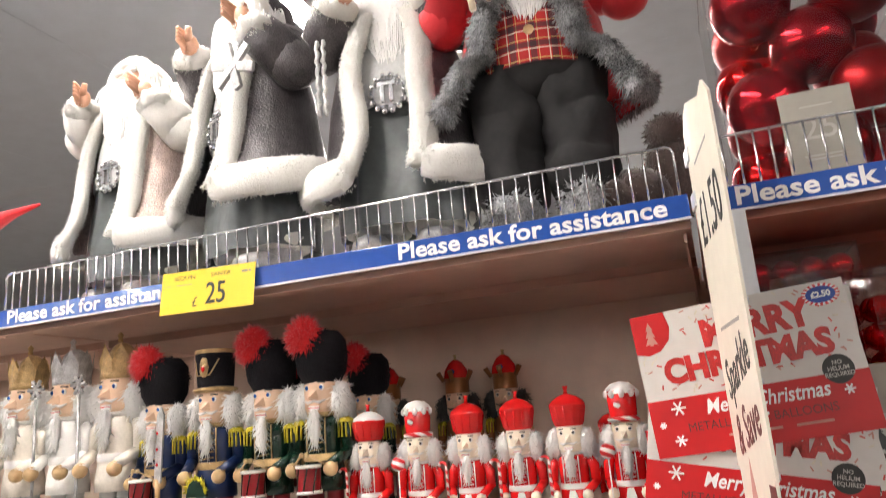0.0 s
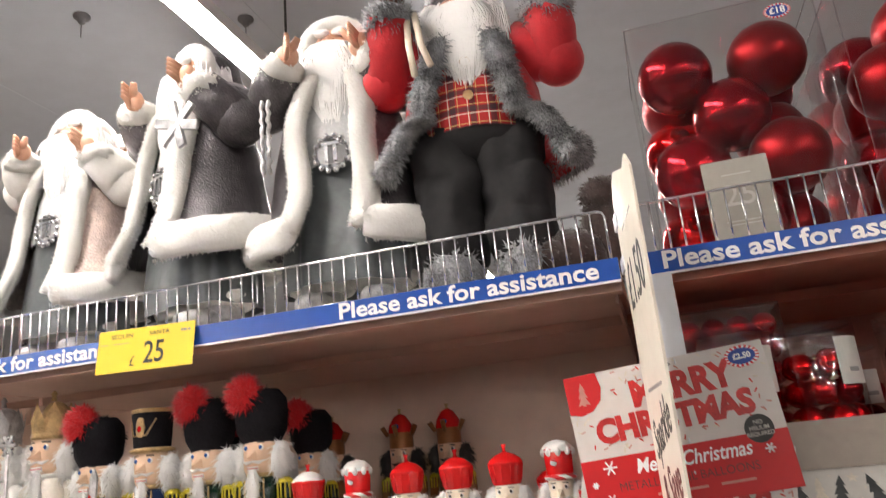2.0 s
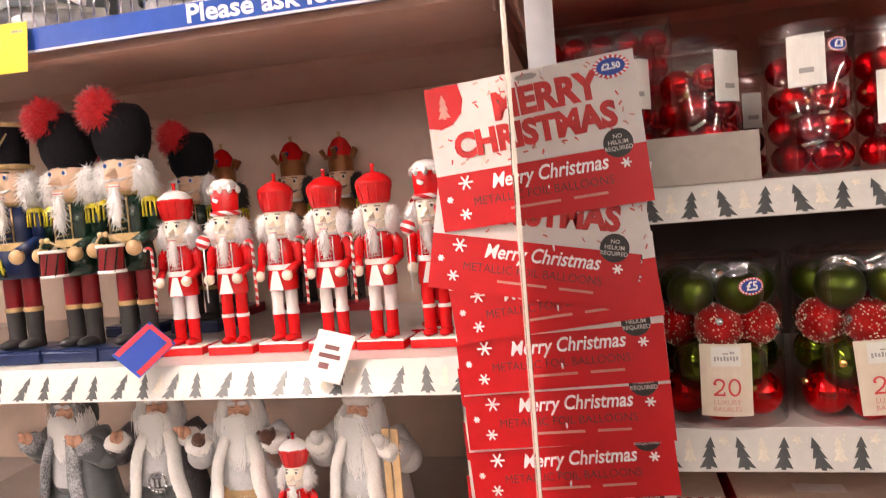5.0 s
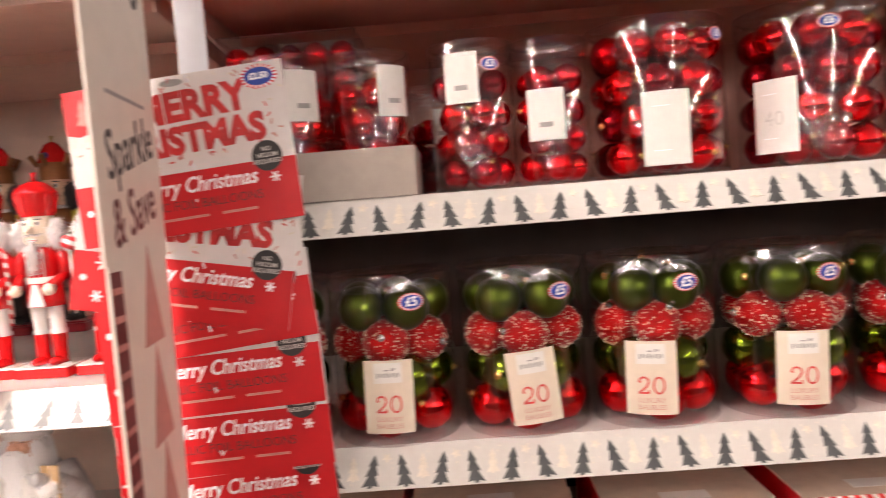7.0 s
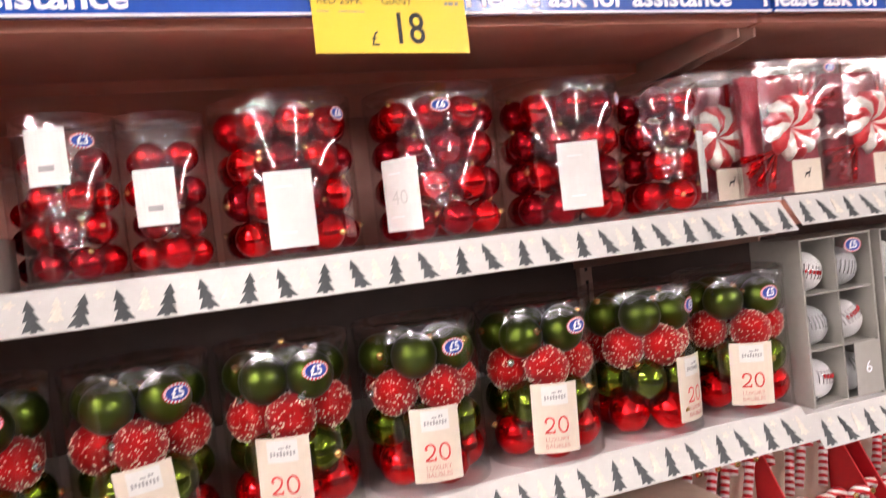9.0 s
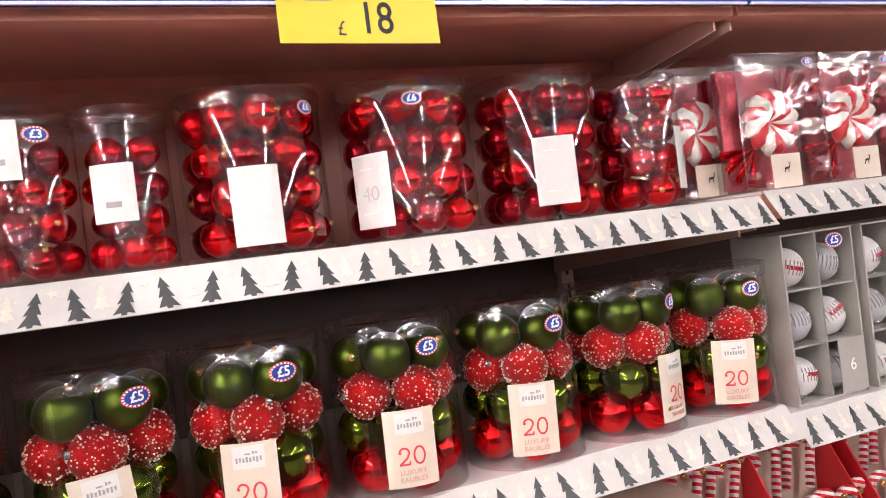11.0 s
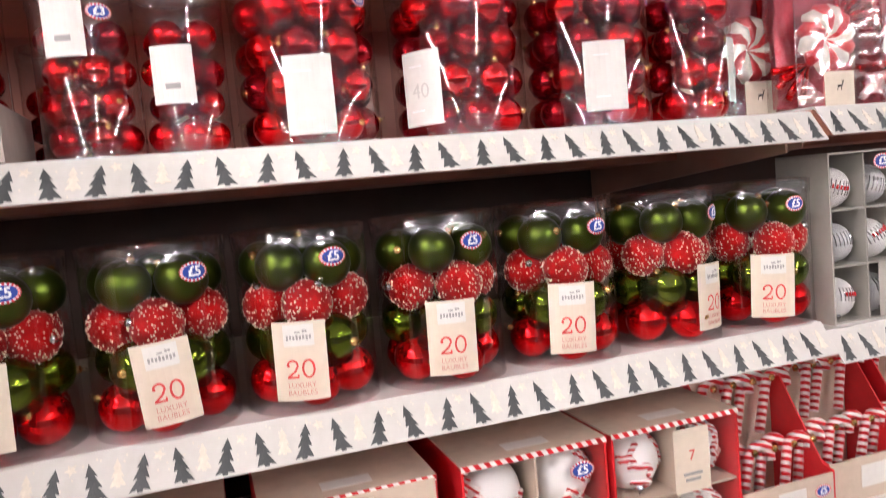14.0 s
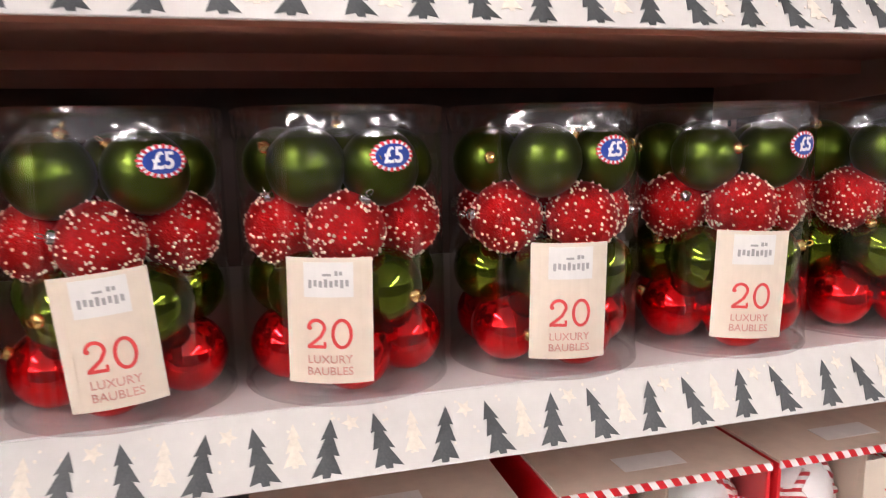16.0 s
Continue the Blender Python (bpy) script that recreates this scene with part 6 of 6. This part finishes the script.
    if hat == "hood":
        k.lathe([(0.062, -0.05), (0.066, -0.01), (0.058, 0.035), (0.035, 0.062), (0, 0.07)], g("hood", coat), (0, 0.016, hz), seg=22, lump=0.05, freq=30)
        ring = [(0.056 * math.cos(radians(t)), -0.03, hz + 0.002 + 0.05 * math.sin(radians(t))) for t in range(-40, 221, 20)]
        k.tube(ring, 0.02, trim, seg=12, lump=0.15, freq=80)
        k.fur(spots_on_path(ring, [0.02] * len(ring), int(1400 * dense)), g("pile", 0.007), 0.0013, trim, 0.1)
    else:
        k.tube(rim_points(0.052, 0.05, hz + 0.035, 20), 0.018, trim, seg=10, lump=0.25, freq=80, cap=False)
        k.fur(spots_on_path(rim_points(0.052, 0.05, hz + 0.035, 20), [0.018] * 21, int(1100 * dense)), 0.010, 0.0015, trim, 0.1)
        k.ell((0, 0.0, hz + 0.05), (0.047, 0.045, 0.035), g("cap", trim), seg=16, rings=10, lump=0.15, freq=60)
    for item in g("carry", ()):
        if item == "snowflake":
            for t in range(3):
                k.box((-0.046, -0.004, -0.0085), (0.046, 0.004, 0.0085), NC_SILVER, pose(0.118, -0.125, 0.36) @ pose(0, 0, 0, 10, 15 + 60 * t, 20), bevel=0.0015)
            k.tube([(0.118, -0.118, 0.37), (0.1, -0.1, 0.45)], 0.0015, NC_SILVER, seg=6)
        if item == "rope":
            for dx in (0, 0.012):
                pts = [(-0.118 + dx + 0.002 * math.sin(i * 2.2), -0.115 + 0.002 * math.cos(i * 2.2), 0.40 - i * 0.008) for i in range(19)]
                k.tube(pts, [0.0046 if i % 2 else 0.0034 for i in range(19)], NC_SILVER, seg=7)
        if item == "sack":
            k.ell((0.135, -0.06, 0.40), (0.05, 0.045, 0.06), o["sack"], seg=16, rings=12, lump=0.2, freq=30)
            k.tube([(0.12, -0.09, 0.44), (0.11, -0.11, 0.47)], [0.02, 0.03], o["sack"], seg=12, lump=0.3, freq=60)
        if item == "bear":
            c = Vector((0.135, -0.03, 0.555))
            k.ell(c, (0.026, 0.025, 0.025), BROWN_FELT, seg=12, rings=8)
            k.ell(c + Vector((0, -0.024, -0.006)), (0.012, 0.01, 0.01), WOOD, seg=10, rings=6)
            for sx in (-1, 1):
                k.ell(c + Vector((sx * 0.02, 0, 0.022)), 0.009, BROWN_FELT, seg=8, rings=6)
            k.ell(c + Vector((0, 0, -0.045)), (0.026, 0.024, 0.03), BROWN_FELT, seg=12, rings=8)
        if item == "ties":
            for dx in (-0.006, 0.008):
                k.tube([(-0.085 + dx, -0.095, 0.50), (-0.08 + dx * 1.5, -0.112, 0.43), (-0.07 + dx * 2, -0.118, 0.375 + dx)], 0.006, NC_PALE, seg=8)
        if item == "skis":
            for dx in (0, 0.03):
                k.box((0.11 + dx, -0.1, 0.05), (0.135 + dx, -0.094, 0.5), WOOD, bevel=0.002)
    for p in range(len(k.v)):
        k.v[p] = tuple(c * s for c in k.v[p])
    return thing("santa_figure", label, "santa figure", m, group, data=k.mesh("santa_figure"))


SHELF = TOP_Z + 0.001
UP_ARM = ((0.08, 0.0, 0.455), (0.14, -0.035, 0.425), (0.088, -0.09, 0.47))
GREY_SANTA = dict(coat=SEQUIN, trim=FUR_WHITE, vest=LIGHT_CLOTH, legs=SILVER_CLOTH, boots=NC_SILVER, belt=LIGHT_CLOTH, arm_l=UP_ARM, skirt=True, spread=(0.62, 0.66, 0.86, 0.9, 0.82, 0.6))
ROSE = material("pale_rose_sequin_cloth", (0.55, 0.44, 0.40), 0.35, 0.3, vary=0.5, scale=120, bump=0.9, bump_scale=300)
santa(pose(-1.075, 0.165, SHELF, 0, 0, -4), "white-bearded fabric Santa in a pale coat with white fur", {**GREY_SANTA, "coat": ROSE, "scale": 0.9, "sleeve": FUR_WHITE, "gap": 42}, "shelf-top Santas")
santa(pose(-1.155, 0.40, SHELF, 0, 0, -6), "white-bearded fabric Santa standing behind the front row", {**GREY_SANTA, "coat": ROSE, "scale": 1.0, "sleeve": FUR_WHITE, "dense": 0.6}, "shelf-top Santas")
santa(pose(-0.775, 0.16, SHELF, 0, 0, -24), "white-bearded fabric Santa in a grey sequin coat with a snowflake", {**GREY_SANTA, "carry": ("snowflake",), "beard": 0.095, "hem": 0.15, "scale": 1.02}, "shelf-top Santas")
santa(pose(-0.47, 0.16, SHELF, 0, 0, 8), "white-bearded fabric Santa in a dark sequin coat with rope ties", {**GREY_SANTA, "carry": ("rope",), "beard": 0.09, "hood": FUR_WHITE, "scale": 0.985, "arm_r": UP_ARM, "gap": 34}, "shelf-top Santas")
santa(pose(-0.215, 0.155, SHELF, 0, 0, 8), "fabric Santa in a red coat, tartan vest and charcoal trousers", dict(coat=RED_FELT, trim=FUR_GREY, vest=TARTAN, legs=CHARCOAL, boots=FUR_GREY, furry_boots=True, hand=BROWN_FELT, buttons=(0.335, 0.40), hem=0.225, flare=0.172, gap=40, spread=(1.45, 1.25, 1.0, 0.85, 0.75, 0.6), hat="cap", pile=0.015, hair=0.0021, droop=0.5, edge_r=0.021, hem_r=0.022, hem_t=0.016, beard=0.085, carry=("bear", "ties"), arm_l=((0.085, 0, 0.46), (0.15, -0.02, 0.41), (0.12, -0.085, 0.51)), arm_r=((0.085, 0, 0.46), (0.16, -0.02, 0.41), (0.15, -0.06, 0.5)), scale=1.0), "shelf-top Santas")

k = Maker()
for c, r in (((0, 0, 0.05), (0.06, 0.06, 0.05)), ((0.055, 0.02, 0.085), (0.04, 0.05, 0.085)), ((-0.03, -0.03, 0.04), (0.04, 0.04, 0.04)), ((0.06, 0.0, 0.15), (0.036, 0.04, 0.03))):
    k.ell(c, r, DARK_PLUSH, seg=18, rings=12, lump=0.12, freq=40)
    k.fur(spots_on_ell(c, r, 420), 0.008, 0.0016, DARK_PLUSH, 0.2)
thing("plush_toy", "dark brown plush toy slumped on the shelf", "plush", pose(-0.078, 0.17, SHELF), data=k.mesh("plush_toy"))
k = Maker().tube([(-0.16, 0, 0.2), (-0.1, 0, 0.25), (-0.03, 0, 0.262), (0.05, 0, 0.27)], [0.04, 0.024, 0.011, 0.003], RED_FELT, seg=14, lump=0.08, freq=40)
k.ell((-0.2, 0, 0.12), (0.08, 0.07, 0.12), RED_FELT, seg=18, rings=12)
thing("gnome", "red felt gnome with a pointed bent hat", "gnome", pose(-1.40, 0.16, SHELF - 0.0, 0, 0, 0), data=k.mesh("gnome"))

# lower shelf dolls
LOW = 1.0205
small = dict(scale=0.47, dense=0.45)
santa(pose(-0.265, 0.11, LOW, 0, 0, -10), "small grey-bearded Santa with wooden skis", {**small, "coat": NC_GREY, "trim": FUR_WHITE, "vest": LIGHT_CLOTH, "legs": NC_GREY, "boots": WOOD, "hand": NC_GREY, "beard": 0.13, "carry": ("skis",), "hat": "cap", "cap": FUR_GREY}, "small Santas")
santa(pose(-0.47, 0.12, LOW, 0, 0, 8), "small white Santa with brown mittens and a sack", {**small, "coat": LIGHT_CLOTH, "trim": FUR_WHITE, "vest": LIGHT_CLOTH, "legs": WOOD, "boots": WOOD, "hand": BROWN_FELT, "beard": 0.11, "carry": ("sack",), "sack": BROWN_FELT}, "small Santas")
santa(pose(-0.63, 0.14, LOW, 0, 0, 12), "small silver Santa in a pale coat", {**small, "coat": SEQUIN, "trim": FUR_WHITE, "vest": LIGHT_CLOTH, "legs": SILVER_CLOTH, "boots": NC_SILVER, "belt": LIGHT_CLOTH}, "small Santas")
santa(pose(-0.78, 0.12, LOW, 0, 0, -8), "small silver Santa in a dark grey coat", {**small, "coat": SILVER_CLOTH, "trim": FUR_GREY, "vest": LIGHT_CLOTH, "legs": SILVER_CLOTH, "boots": NC_SILVER}, "small Santas")
nutcracker(pose(-0.368, 0.075, LOW), "small red and white wooden nutcracker with a cake-like hat", {**RED, "hat": "dome", "icing": NC_WHITE, "scale": 0.86}, "red nutcrackers")


def hang_tag(m, light):
    """A small card hung over the strip on a clear loop."""
    t = thing("hang_tag", "small printed card hanging over the shelf strip", "tag", m, "hang tags")
    part("card", Maker().box((-0.026, 0, -0.034), (0.026, 0.001, 0.034), WHITE_PRINT if light else BADGE_BLUE, bevel=0.0003), t)
    part("print", bars([(0, 0.012, 0.02, 0.006), (0, 0.0, 0.03, 0.006), (-0.004, -0.014, 0.014, 0.008)] if light else [(-0.021, 0, 0.008, 0.06), (0.021, 0, 0.008, 0.06), (0, 0.03, 0.04, 0.006)], MAROON if light else BADGE_RED), t, pose(0, -0.0006, 0))


hang_tag(pose(-0.262, -0.01, 1.374, -30, 14, 0), True)
hang_tag(pose(-0.545, -0.004, 1.392, -40, 40, 0), False)
